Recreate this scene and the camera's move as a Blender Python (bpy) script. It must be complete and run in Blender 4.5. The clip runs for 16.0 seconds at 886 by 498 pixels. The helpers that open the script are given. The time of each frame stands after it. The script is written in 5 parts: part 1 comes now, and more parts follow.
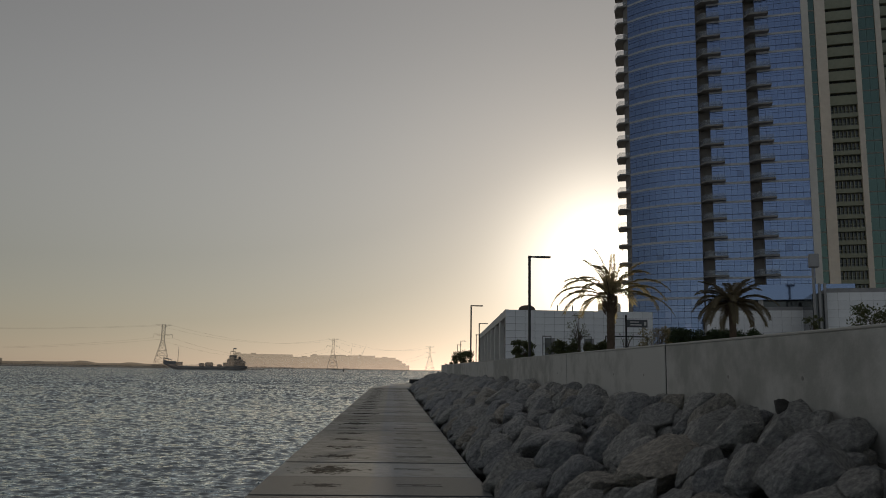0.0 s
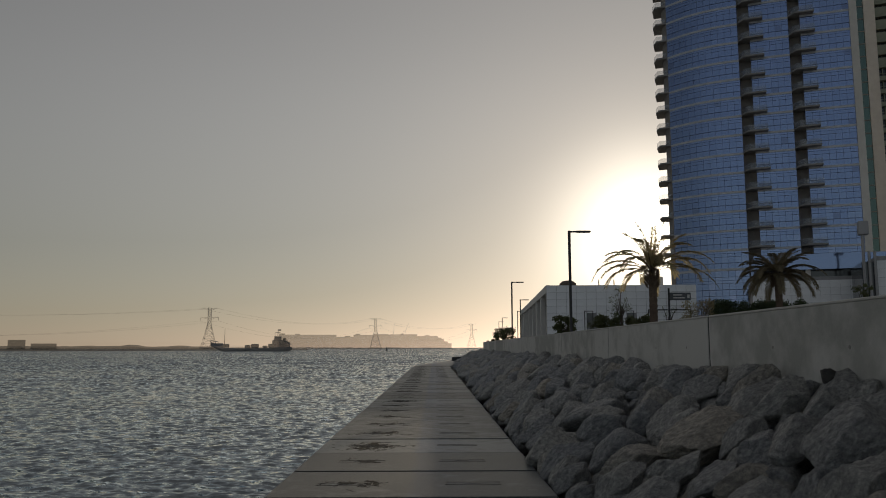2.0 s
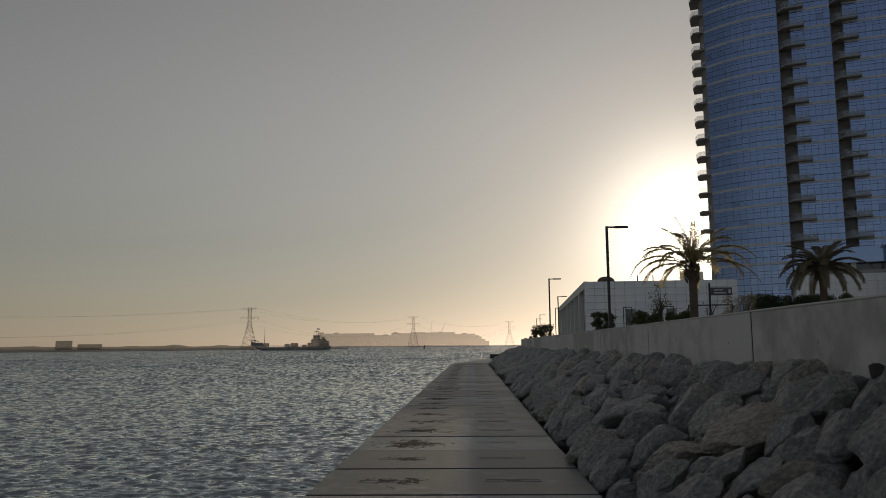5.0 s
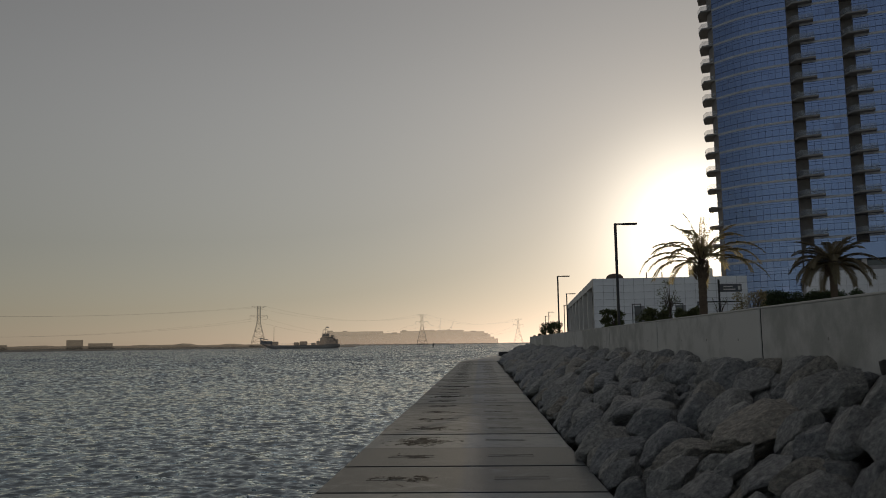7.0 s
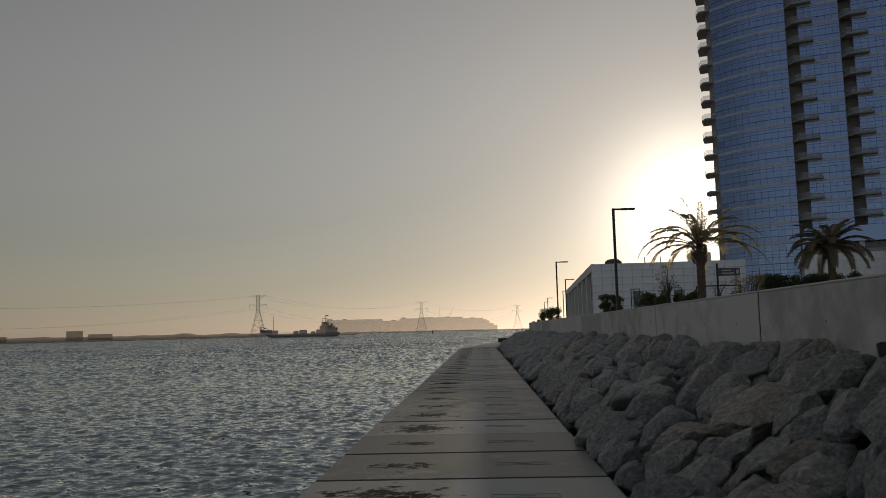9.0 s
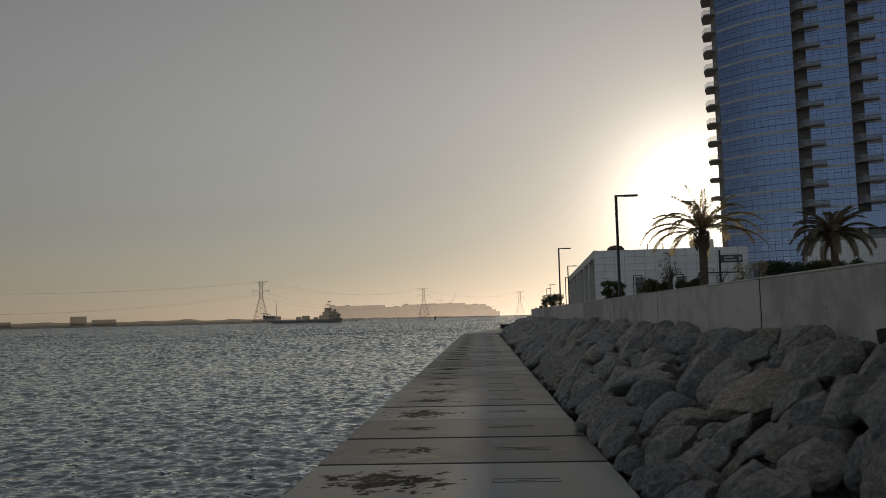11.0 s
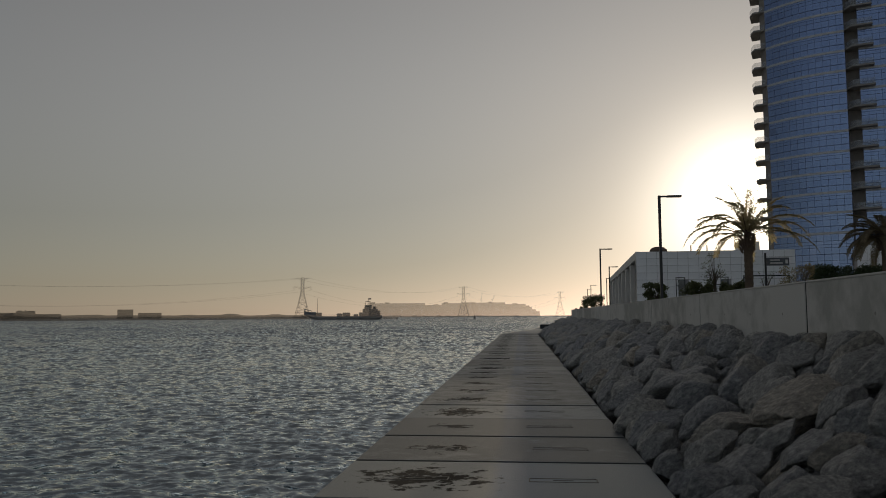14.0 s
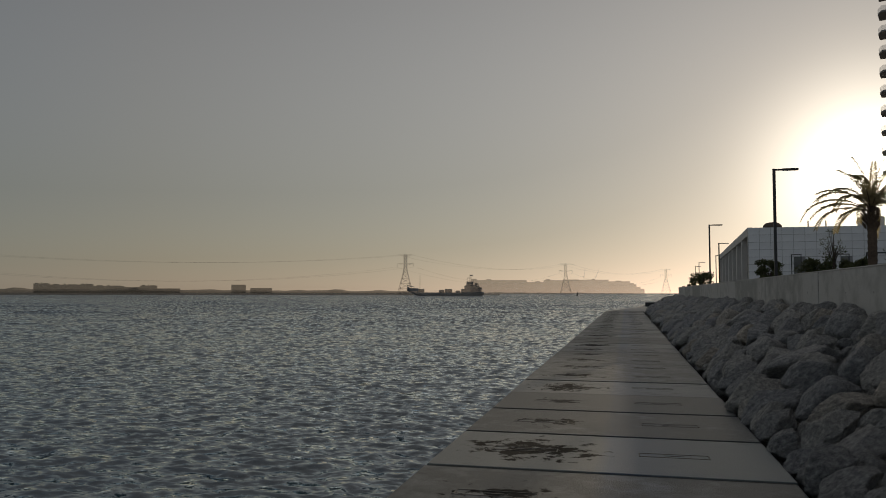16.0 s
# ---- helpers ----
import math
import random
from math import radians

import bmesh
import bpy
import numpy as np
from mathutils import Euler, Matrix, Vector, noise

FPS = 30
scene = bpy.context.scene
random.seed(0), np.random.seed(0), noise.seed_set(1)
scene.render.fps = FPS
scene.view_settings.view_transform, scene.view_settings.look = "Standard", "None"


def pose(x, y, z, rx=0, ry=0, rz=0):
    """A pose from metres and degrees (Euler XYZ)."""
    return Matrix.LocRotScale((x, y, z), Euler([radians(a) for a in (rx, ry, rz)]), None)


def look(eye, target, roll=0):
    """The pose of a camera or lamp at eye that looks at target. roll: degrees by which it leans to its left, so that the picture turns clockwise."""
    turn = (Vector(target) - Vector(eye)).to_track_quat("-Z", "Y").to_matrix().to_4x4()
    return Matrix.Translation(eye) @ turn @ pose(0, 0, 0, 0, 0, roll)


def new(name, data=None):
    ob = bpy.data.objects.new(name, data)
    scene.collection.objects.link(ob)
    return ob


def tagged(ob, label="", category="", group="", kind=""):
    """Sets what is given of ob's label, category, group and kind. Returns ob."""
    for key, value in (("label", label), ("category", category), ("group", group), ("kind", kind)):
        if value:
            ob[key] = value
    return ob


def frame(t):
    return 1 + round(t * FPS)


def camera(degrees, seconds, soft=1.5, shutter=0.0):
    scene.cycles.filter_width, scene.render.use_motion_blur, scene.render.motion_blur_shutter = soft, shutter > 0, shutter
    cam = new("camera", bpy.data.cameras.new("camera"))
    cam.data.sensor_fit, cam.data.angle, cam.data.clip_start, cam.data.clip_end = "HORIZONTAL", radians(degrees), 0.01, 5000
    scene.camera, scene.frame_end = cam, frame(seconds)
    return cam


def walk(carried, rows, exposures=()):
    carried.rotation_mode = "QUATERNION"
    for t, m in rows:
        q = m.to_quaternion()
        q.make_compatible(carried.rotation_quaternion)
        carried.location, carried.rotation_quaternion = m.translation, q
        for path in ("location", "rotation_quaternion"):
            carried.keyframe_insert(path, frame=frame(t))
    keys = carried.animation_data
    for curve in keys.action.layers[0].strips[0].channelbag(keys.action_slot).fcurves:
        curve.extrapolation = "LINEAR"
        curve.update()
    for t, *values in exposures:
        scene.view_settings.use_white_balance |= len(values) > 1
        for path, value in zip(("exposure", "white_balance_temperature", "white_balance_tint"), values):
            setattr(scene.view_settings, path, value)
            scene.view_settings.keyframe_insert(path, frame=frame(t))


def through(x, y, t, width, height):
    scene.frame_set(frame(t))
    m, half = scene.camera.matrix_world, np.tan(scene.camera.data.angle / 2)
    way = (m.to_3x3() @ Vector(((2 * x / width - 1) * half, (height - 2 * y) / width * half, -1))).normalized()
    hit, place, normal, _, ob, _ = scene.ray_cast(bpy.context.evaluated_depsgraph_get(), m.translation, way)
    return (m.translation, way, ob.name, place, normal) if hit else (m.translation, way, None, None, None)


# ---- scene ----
# camera: held almost still, turning
PATH = [
    (0.0, -0.014, -0.004, 0.015, -3.684, 8.803, -0.970),
    (0.5, 0.005, -0.022, 0.014, -3.615, 8.994, -0.556),
    (1.0, 0.009, -0.010, 0.005, -2.796, 8.656, -0.218),
    (1.5, 0.000, -0.015, -0.001, -1.747, 7.951, 0.003),
    (2.0, 0.014, -0.006, 0.002, -0.628, 7.171, 0.111),
    (2.5, 0.002, -0.012, -0.002, 0.428, 6.656, 0.201),
    (3.0, -0.002, -0.014, -0.000, 1.161, 6.506, 0.260),
    (3.5, -0.000, 0.000, -0.000, 1.521, 6.578, 0.333),
    (4.0, 0.007, -0.001, -0.002, 1.644, 6.776, 0.463),
    (6.5, 0.008, -0.009, 0.001, 2.787, 7.096, 0.565),
    (7.0, 0.011, -0.013, 0.001, 2.739, 6.870, 0.762),
    (7.5, 0.017, -0.021, 0.002, 2.752, 6.799, 0.972),
    (8.0, 0.016, -0.013, 0.005, 2.892, 6.794, 1.125),
    (8.5, 0.010, -0.021, 0.003, 2.908, 6.489, 1.231),
    (9.0, 0.022, -0.007, 0.004, 2.702, 5.928, 1.411),
    (11.5, 0.042, -0.031, -0.003, 3.063, 4.886, 1.175),
    (12.0, 0.060, -0.008, -0.008, 4.077, 4.792, 1.081),
    (12.5, 0.040, -0.015, -0.016, 5.951, 4.421, 0.723),
    (13.0, 0.034, -0.026, -0.018, 7.482, 4.065, 0.527),
    (13.5, 0.033, -0.028, -0.015, 7.367, 4.176, 0.433),
    (14.0, 0.042, -0.051, -0.006, 5.747, 4.887, 0.299),
    (14.5, 0.053, -0.037, 0.007, 3.929, 5.801, 0.332),
    (15.0, 0.031, -0.095, 0.014, 3.396, 6.066, 0.326),
    (15.5, 0.005, -0.149, -0.003, 6.260, 5.147, -0.002),
    (16.0, -0.013, -0.199, -0.024, 13.124, 3.206, -0.12),
]
cam = camera(58.85, 16.0, soft=0.95)
walk(cam, [(t, pose(x, y, 1.5 + z, 90 + pitch, roll, yaw)) for t, x, y, z, yaw, pitch, roll in PATH],
     ((0.0, 0.04), (4.0, 0.04), (7.0, 0.0), (11.5, 0.05), (13.0, -0.01), (16.0, -0.03)))

# world: low sun in the haze over the water
SUN_AZ, SUN_EL = radians(15.75), radians(7.5)
SUN_DIR = Vector((math.sin(SUN_AZ) * math.cos(SUN_EL), math.cos(SUN_AZ) * math.cos(SUN_EL), math.sin(SUN_EL)))
world = bpy.data.worlds.new("sky")
scene.world = world
world.use_nodes = True
wn, wl = world.node_tree.nodes, world.node_tree.links
wn.clear()
w_out = wn.new("ShaderNodeOutputWorld")
w_sky = wn.new("ShaderNodeTexSky")
w_sky.sky_type = "NISHITA"
w_sky.sun_disc = False
w_sky.sun_elevation, w_sky.sun_rotation = SUN_EL, SUN_AZ
w_sky.air_density, w_sky.dust_density, w_sky.ozone_density = 1.0, 0.3, 2.0
w_bg = wn.new("ShaderNodeBackground")
w_bg.inputs["Strength"].default_value = 0.075
w_hs = wn.new("ShaderNodeHueSaturation")
w_hs.inputs["Saturation"].default_value = 0.43
wl.new(w_sky.outputs[0], w_hs.inputs["Color"])
w_tint = wn.new("ShaderNodeMix")
w_tint.data_type, w_tint.blend_type = "RGBA", "MULTIPLY"
w_tint.inputs[0].default_value = 1.0
w_tint.inputs[7].default_value = (1.075, 0.957, 0.85, 1)
wl.new(w_hs.outputs[0], w_tint.inputs[6])
wl.new(w_tint.outputs[2], w_bg.inputs["Color"])
# the bright haze round the sun
w_co = wn.new("ShaderNodeTexCoord")
w_dot = wn.new("ShaderNodeVectorMath")
w_dot.operation = "DOT_PRODUCT"
w_dot.inputs[1].default_value = SUN_DIR
w_nrm = wn.new("ShaderNodeVectorMath")
w_nrm.operation = "NORMALIZE"
wl.new(w_co.outputs["Generated"], w_nrm.inputs[0])
wl.new(w_nrm.outputs[0], w_dot.inputs[0])


def w_math(op, a, b):
    n = wn.new("ShaderNodeMath")
    n.operation = op
    for k, v in enumerate((a, b)):
        if isinstance(v, (int, float)):
            n.inputs[k].default_value = v
        else:
            wl.new(v, n.inputs[k])
    return n.outputs[0]


w_c = w_math("MAXIMUM", w_dot.outputs["Value"], 0.0)
w_wide = w_math("MULTIPLY", w_math("POWER", w_c, 26.0), 0.06)
w_mid = w_math("MULTIPLY", w_math("POWER", w_c, 220.0), 1.1)
w_near = w_math("MULTIPLY", w_math("POWER", w_c, 1500.0), 4.0)
w_half = w_math("POWER", w_math("MULTIPLY", w_math("ADD", w_dot.outputs["Value"], 1.0), 0.5), 5.0)
w_sum = w_math("ADD", w_math("ADD", w_wide, w_mid), w_near)
w_glow = wn.new("ShaderNodeBackground")
w_glow.inputs["Color"].default_value = (1.0, 0.9, 0.74, 1)
# the dust layer near the horizon dims the sky
w_sep = wn.new("ShaderNodeSeparateXYZ")
wl.new(w_nrm.outputs[0], w_sep.inputs[0])
w_dim = wn.new("ShaderNodeMapRange")
w_dim.interpolation_type = "SMOOTHSTEP"
w_dim.inputs["From Min"].default_value, w_dim.inputs["From Max"].default_value = -0.02, 0.34
w_dim.inputs["To Min"].default_value, w_dim.inputs["To Max"].default_value = 0.044, 0.070
wl.new(w_sep.outputs["Z"], w_dim.inputs["Value"])
w_thick = wn.new("ShaderNodeMapRange")
w_thick.interpolation_type = "SMOOTHSTEP"
w_thick.inputs["From Min"].default_value, w_thick.inputs["From Max"].default_value = -0.03, 0.12
w_thick.inputs["To Min"].default_value, w_thick.inputs["To Max"].default_value = 0.4, 1.0
wl.new(w_sep.outputs["Z"], w_thick.inputs["Value"])
wl.new(w_math("MULTIPLY", w_sum, w_thick.outputs[0]), w_glow.inputs["Strength"])
w_haze = wn.new("ShaderNodeBackground")
w_haze.inputs["Color"].default_value, w_haze.inputs["Strength"].default_value = (1.0, 0.88, 0.73, 1), 0.02
w_add0 = wn.new("ShaderNodeAddShader")
# warm dust haze, thick towards the sun
w_top = wn.new("ShaderNodeMapRange")
w_top.interpolation_type = "SMOOTHSTEP"
w_top.inputs["From Min"].default_value, w_top.inputs["From Max"].default_value = 0.38, 0.9
w_top.inputs["To Min"].default_value, w_top.inputs["To Max"].default_value = 0.004, 0.075
wl.new(w_sep.outputs["Z"], w_top.inputs["Value"])
wl.new(w_math("ADD", w_math("MULTIPLY", w_half, 0.076), w_top.outputs[0]), w_haze.inputs["Strength"])
w_clamp = w_math("MINIMUM", w_math("MULTIPLY", w_half, 2.6), 1.0)
wl.new(w_clamp, w_tint.inputs[0])
wl.new(w_haze.outputs[0], w_add0.inputs[0])
wl.new(w_bg.outputs[0], w_add0.inputs[1])
w_add = wn.new("ShaderNodeAddShader")
wl.new(w_add0.outputs[0], w_add.inputs[0])
wl.new(w_glow.outputs[0], w_add.inputs[1])
# pale haze low in the sky opposite the sun
w_low = w_math("POWER", 2.718, w_math("MULTIPLY", w_math("MAXIMUM", w_sep.outputs["Z"], 0.0), -14.0))
# the dust is thickest low under the sun and hides part of its glow
w_veil = w_math("MULTIPLY", w_math("MULTIPLY", w_math("POWER", w_c, 12.0), w_low), 0.25)
wl.new(w_math("MULTIPLY", w_dim.outputs[0], w_math("SUBTRACT", 1.0, w_veil)), w_bg.inputs["Strength"])
w_away = w_math("POWER", w_math("MULTIPLY", w_math("SUBTRACT", 1.0, w_dot.outputs["Value"]), 0.5), 2.0)
w_pale = wn.new("ShaderNodeBackground")
w_pale.inputs["Color"].default_value = (0.86, 0.9, 1.0, 1)
wl.new(w_math("MULTIPLY", w_math("MULTIPLY", w_low, w_away), 0.3), w_pale.inputs["Strength"])
w_all = wn.new("ShaderNodeAddShader")
wl.new(w_add.outputs[0], w_all.inputs[0])
wl.new(w_pale.outputs[0], w_all.inputs[1])
wl.new(w_all.outputs[0], w_out.inputs["Surface"])

sun_data = bpy.data.lights.new("sun", "SUN")
sun_data.energy, sun_data.angle, sun_data.color = 2.2, radians(0.6), (1.0, 0.83, 0.62)
sun = new("sun", sun_data)
sun.matrix_world = look((0, 0, 0), -SUN_DIR)


# ---------- materials ----------
def material(name, a, b=None, rough=0.7, metal=0.0, grain=8.0, stain=0.7, bump=0.2, bump_scale=40.0, var=0.0, ior=1.5, fade=0.0, stretch=(1, 1, 1), con=0.3, depth=0.02):
    """A surface with two scales of variation. fade: see-through share, for railing glass and, as imitation haze, for
    far things.
    """
    m = bpy.data.materials.new(name)
    m.use_nodes = True
    nt = m.node_tree
    ns, ln = nt.nodes, nt.links
    bsdf = ns["Principled BSDF"]
    b = b or tuple(c * 0.6 for c in a)
    co = ns.new("ShaderNodeTexCoord")
    mp = ns.new("ShaderNodeMapping")
    mp.inputs["Scale"].default_value = stretch
    ln.new(co.outputs["Object"], mp.inputs["Vector"])
    n1, n2, n3 = (ns.new("ShaderNodeTexNoise") for _ in range(3))
    for n, s, d in ((n1, grain, 6), (n2, stain, 4), (n3, bump_scale, 5)):
        n.inputs["Scale"].default_value = s
        n.inputs["Detail"].default_value = d
        n.inputs["Roughness"].default_value = 0.6
        ln.new(mp.outputs[0], n.inputs["Vector"])
    add = ns.new("ShaderNodeMath")
    add.operation = "ADD"
    ln.new(n1.outputs["Fac"], add.inputs[0])
    ln.new(n2.outputs["Fac"], add.inputs[1])
    if var:
        info = ns.new("ShaderNodeObjectInfo")
        mv = ns.new("ShaderNodeMath")
        mv.operation = "MULTIPLY_ADD"
        mv.inputs[1].default_value, mv.inputs[2].default_value = var, -var / 2
        ln.new(info.outputs["Random"], mv.inputs[0])
        add2 = ns.new("ShaderNodeMath")
        add2.operation = "ADD"
        ln.new(add.outputs[0], add2.inputs[0])
        ln.new(mv.outputs[0], add2.inputs[1])
        add = add2
    rng = ns.new("ShaderNodeMapRange")
    rng.inputs["From Min"].default_value, rng.inputs["From Max"].default_value = 1 - con, 1 + con
    ln.new(add.outputs[0], rng.inputs["Value"])
    mix = ns.new("ShaderNodeMix")
    mix.data_type = "RGBA"
    mix.inputs[6].default_value, mix.inputs[7].default_value = (*b, 1), (*a, 1)
    ln.new(rng.outputs[0], mix.inputs[0])
    ln.new(mix.outputs[2], bsdf.inputs["Base Color"])
    bsdf.inputs["Roughness"].default_value = rough
    bsdf.inputs["Metallic"].default_value = metal
    bsdf.inputs["IOR"].default_value = ior
    if bump:
        bp = ns.new("ShaderNodeBump")
        bp.inputs["Strength"].default_value = bump
        bp.inputs["Distance"].default_value = depth
        ln.new(n3.outputs["Fac"], bp.inputs["Height"])
        ln.new(bp.outputs[0], bsdf.inputs["Normal"])
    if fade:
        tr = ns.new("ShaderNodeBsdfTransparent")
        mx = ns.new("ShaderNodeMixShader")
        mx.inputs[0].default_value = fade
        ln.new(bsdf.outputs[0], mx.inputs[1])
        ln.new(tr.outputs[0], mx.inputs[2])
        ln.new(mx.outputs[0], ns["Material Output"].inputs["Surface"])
    return m


M_SLAB = material("slab_concrete", (0.185, 0.2, 0.205), (0.078, 0.084, 0.087), rough=0.5, con=0.17, grain=4, stain=1.1, bump=0.3, bump_scale=60, var=0.75)


def add_lichen(m):
    """Black growth round the lifting pocket of each slab, broken up and different on each."""
    ns, ln = m.node_tree.nodes, m.node_tree.links
    bsdf = ns["Principled BSDF"]
    was = bsdf.inputs["Base Color"].links[0].from_socket
    co, info = ns.new("ShaderNodeTexCoord"), ns.new("ShaderNodeObjectInfo")
    mp = ns.new("ShaderNodeMapping")
    mp.inputs["Location"].default_value = (0.93 / 0.62, -0.82 / 0.55, 0)
    mp.inputs["Scale"].default_value = (1 / 0.62, 1 / 0.55, 0)
    ln.new(co.outputs["Object"], mp.inputs["Vector"])
    dist = ns.new("ShaderNodeVectorMath")
    dist.operation = "LENGTH"
    ln.new(mp.outputs[0], dist.inputs[0])
    sh = ns.new("ShaderNodeVectorMath")
    sh.operation = "ADD"
    mul = ns.new("ShaderNodeMath")
    mul.operation = "MULTIPLY"
    mul.inputs[1].default_value = 40.0
    ln.new(info.outputs["Random"], mul.inputs[0])
    ln.new(co.outputs["Object"], sh.inputs[0])
    ln.new(mul.outputs[0], sh.inputs[1])
    n = ns.new("ShaderNodeTexNoise")
    n.inputs["Scale"].default_value, n.inputs["Detail"].default_value, n.inputs["Roughness"].default_value = 4.5, 9, 0.72
    ln.new(sh.outputs[0], n.inputs["Vector"])
    sub = ns.new("ShaderNodeMath")
    sub.operation = "MULTIPLY_ADD"
    sub.inputs[1].default_value = -0.2
    ln.new(dist.outputs["Value"], sub.inputs[0])
    ln.new(n.outputs["Fac"], sub.inputs[2])
    grow = ns.new("ShaderNodeMapRange")
    grow.inputs["From Min"].default_value, grow.inputs["From Max"].default_value = 0.475, 0.515
    more = ns.new("ShaderNodeMath")
    more.operation = "MULTIPLY_ADD"
    more.inputs[1].default_value = 0.13
    ln.new(info.outputs["Random"], more.inputs[0])
    ln.new(sub.outputs[0], more.inputs[2])
    ln.new(more.outputs[0], grow.inputs["Value"])
    amt = ns.new("ShaderNodeMath")
    amt.operation = "MULTIPLY"
    amt.inputs[1].default_value = 0.97
    ln.new(grow.outputs[0], amt.inputs[0])
    mix = ns.new("ShaderNodeMix")
    mix.data_type = "RGBA"
    mix.inputs[7].default_value = (0.022, 0.022, 0.021, 1)
    ln.new(amt.outputs[0], mix.inputs[0])
    ln.new(was, mix.inputs[6])
    ln.new(mix.outputs[2], bsdf.inputs["Base Color"])
    dull = ns.new("ShaderNodeMapRange")
    dull.inputs["To Min"].default_value, dull.inputs["To Max"].default_value = 0.3, 0.02
    ln.new(amt.outputs[0], dull.inputs["Value"])
    ln.new(dull.outputs[0], bsdf.inputs["Specular IOR Level"])
    dry = ns.new("ShaderNodeMapRange")
    dry.inputs["To Min"].default_value, dry.inputs["To Max"].default_value = 0.5, 1.0
    ln.new(amt.outputs[0], dry.inputs["Value"])
    ln.new(dry.outputs[0], bsdf.inputs["Roughness"])




def add_blue_strip(m):
    """A darker bluish strip along the middle of the slabs, warmer and paler towards the water."""
    ns, ln = m.node_tree.nodes, m.node_tree.links
    bsdf = ns["Principled BSDF"]
    was = bsdf.inputs["Base Color"].links[0].from_socket
    co, sep, n = ns.new("ShaderNodeTexCoord"), ns.new("ShaderNodeSeparateXYZ"), ns.new("ShaderNodeTexNoise")
    n.inputs["Scale"].default_value = 1.7
    ln.new(co.outputs["Object"], n.inputs["Vector"])
    ln.new(co.outputs["Object"], sep.inputs[0])
    wob = ns.new("ShaderNodeMath")
    wob.operation = "MULTIPLY_ADD"
    wob.inputs[1].default_value = 0.14
    ln.new(n.outputs["Fac"], wob.inputs[0])
    ln.new(sep.outputs["X"], wob.inputs[2])
    pos = ns.new("ShaderNodeMapRange")
    pos.inputs["From Min"].default_value, pos.inputs["From Max"].default_value = -1.7, 1.3
    ln.new(wob.outputs[0], pos.inputs["Value"])
    ramp = ns.new("ShaderNodeValToRGB")
    e = ramp.color_ramp.elements
    e[0].position, e[0].color = 0.49, (1.1, 1.08, 1.03, 1)
    e[1].position, e[1].color = 0.53, (0.76, 0.88, 1.12, 1)
    k = e.new(0.64)
    k.color = (0.84, 0.93, 1.1, 1)
    k = e.new(0.8)
    k.color = (0.94, 0.98, 1.0, 1)
    ln.new(pos.outputs[0], ramp.inputs["Fac"])
    mul = ns.new("ShaderNodeMix")
    mul.data_type, mul.blend_type = "RGBA", "MULTIPLY"
    mul.inputs[0].default_value = 1.0
    ln.new(was, mul.inputs[6])
    ln.new(ramp.outputs["Color"], mul.inputs[7])
    ln.new(mul.outputs[2], bsdf.inputs["Base Color"])


add_blue_strip(M_SLAB)
add_lichen(M_SLAB)
M_POCKET = material("pocket_rim", (0.11, 0.107, 0.1), (0.06, 0.06, 0.055), rough=0.6, grain=14)
M_BEAM = material("marine_concrete", (0.14, 0.13, 0.11), (0.06, 0.055, 0.05), rough=0.85)
M_WALL = material("wall_concrete", (0.54, 0.525, 0.495), (0.36, 0.352, 0.325), rough=0.8, grain=2.2, stain=0.45, bump=0.2, bump_scale=25, var=0.4, con=0.14)
M_COPING = material("pale_coping", (0.52, 0.505, 0.475), (0.43, 0.415, 0.385), rough=0.75, grain=5)
M_JOINT = material("joint_filler", (0.025, 0.025, 0.024), rough=0.9)


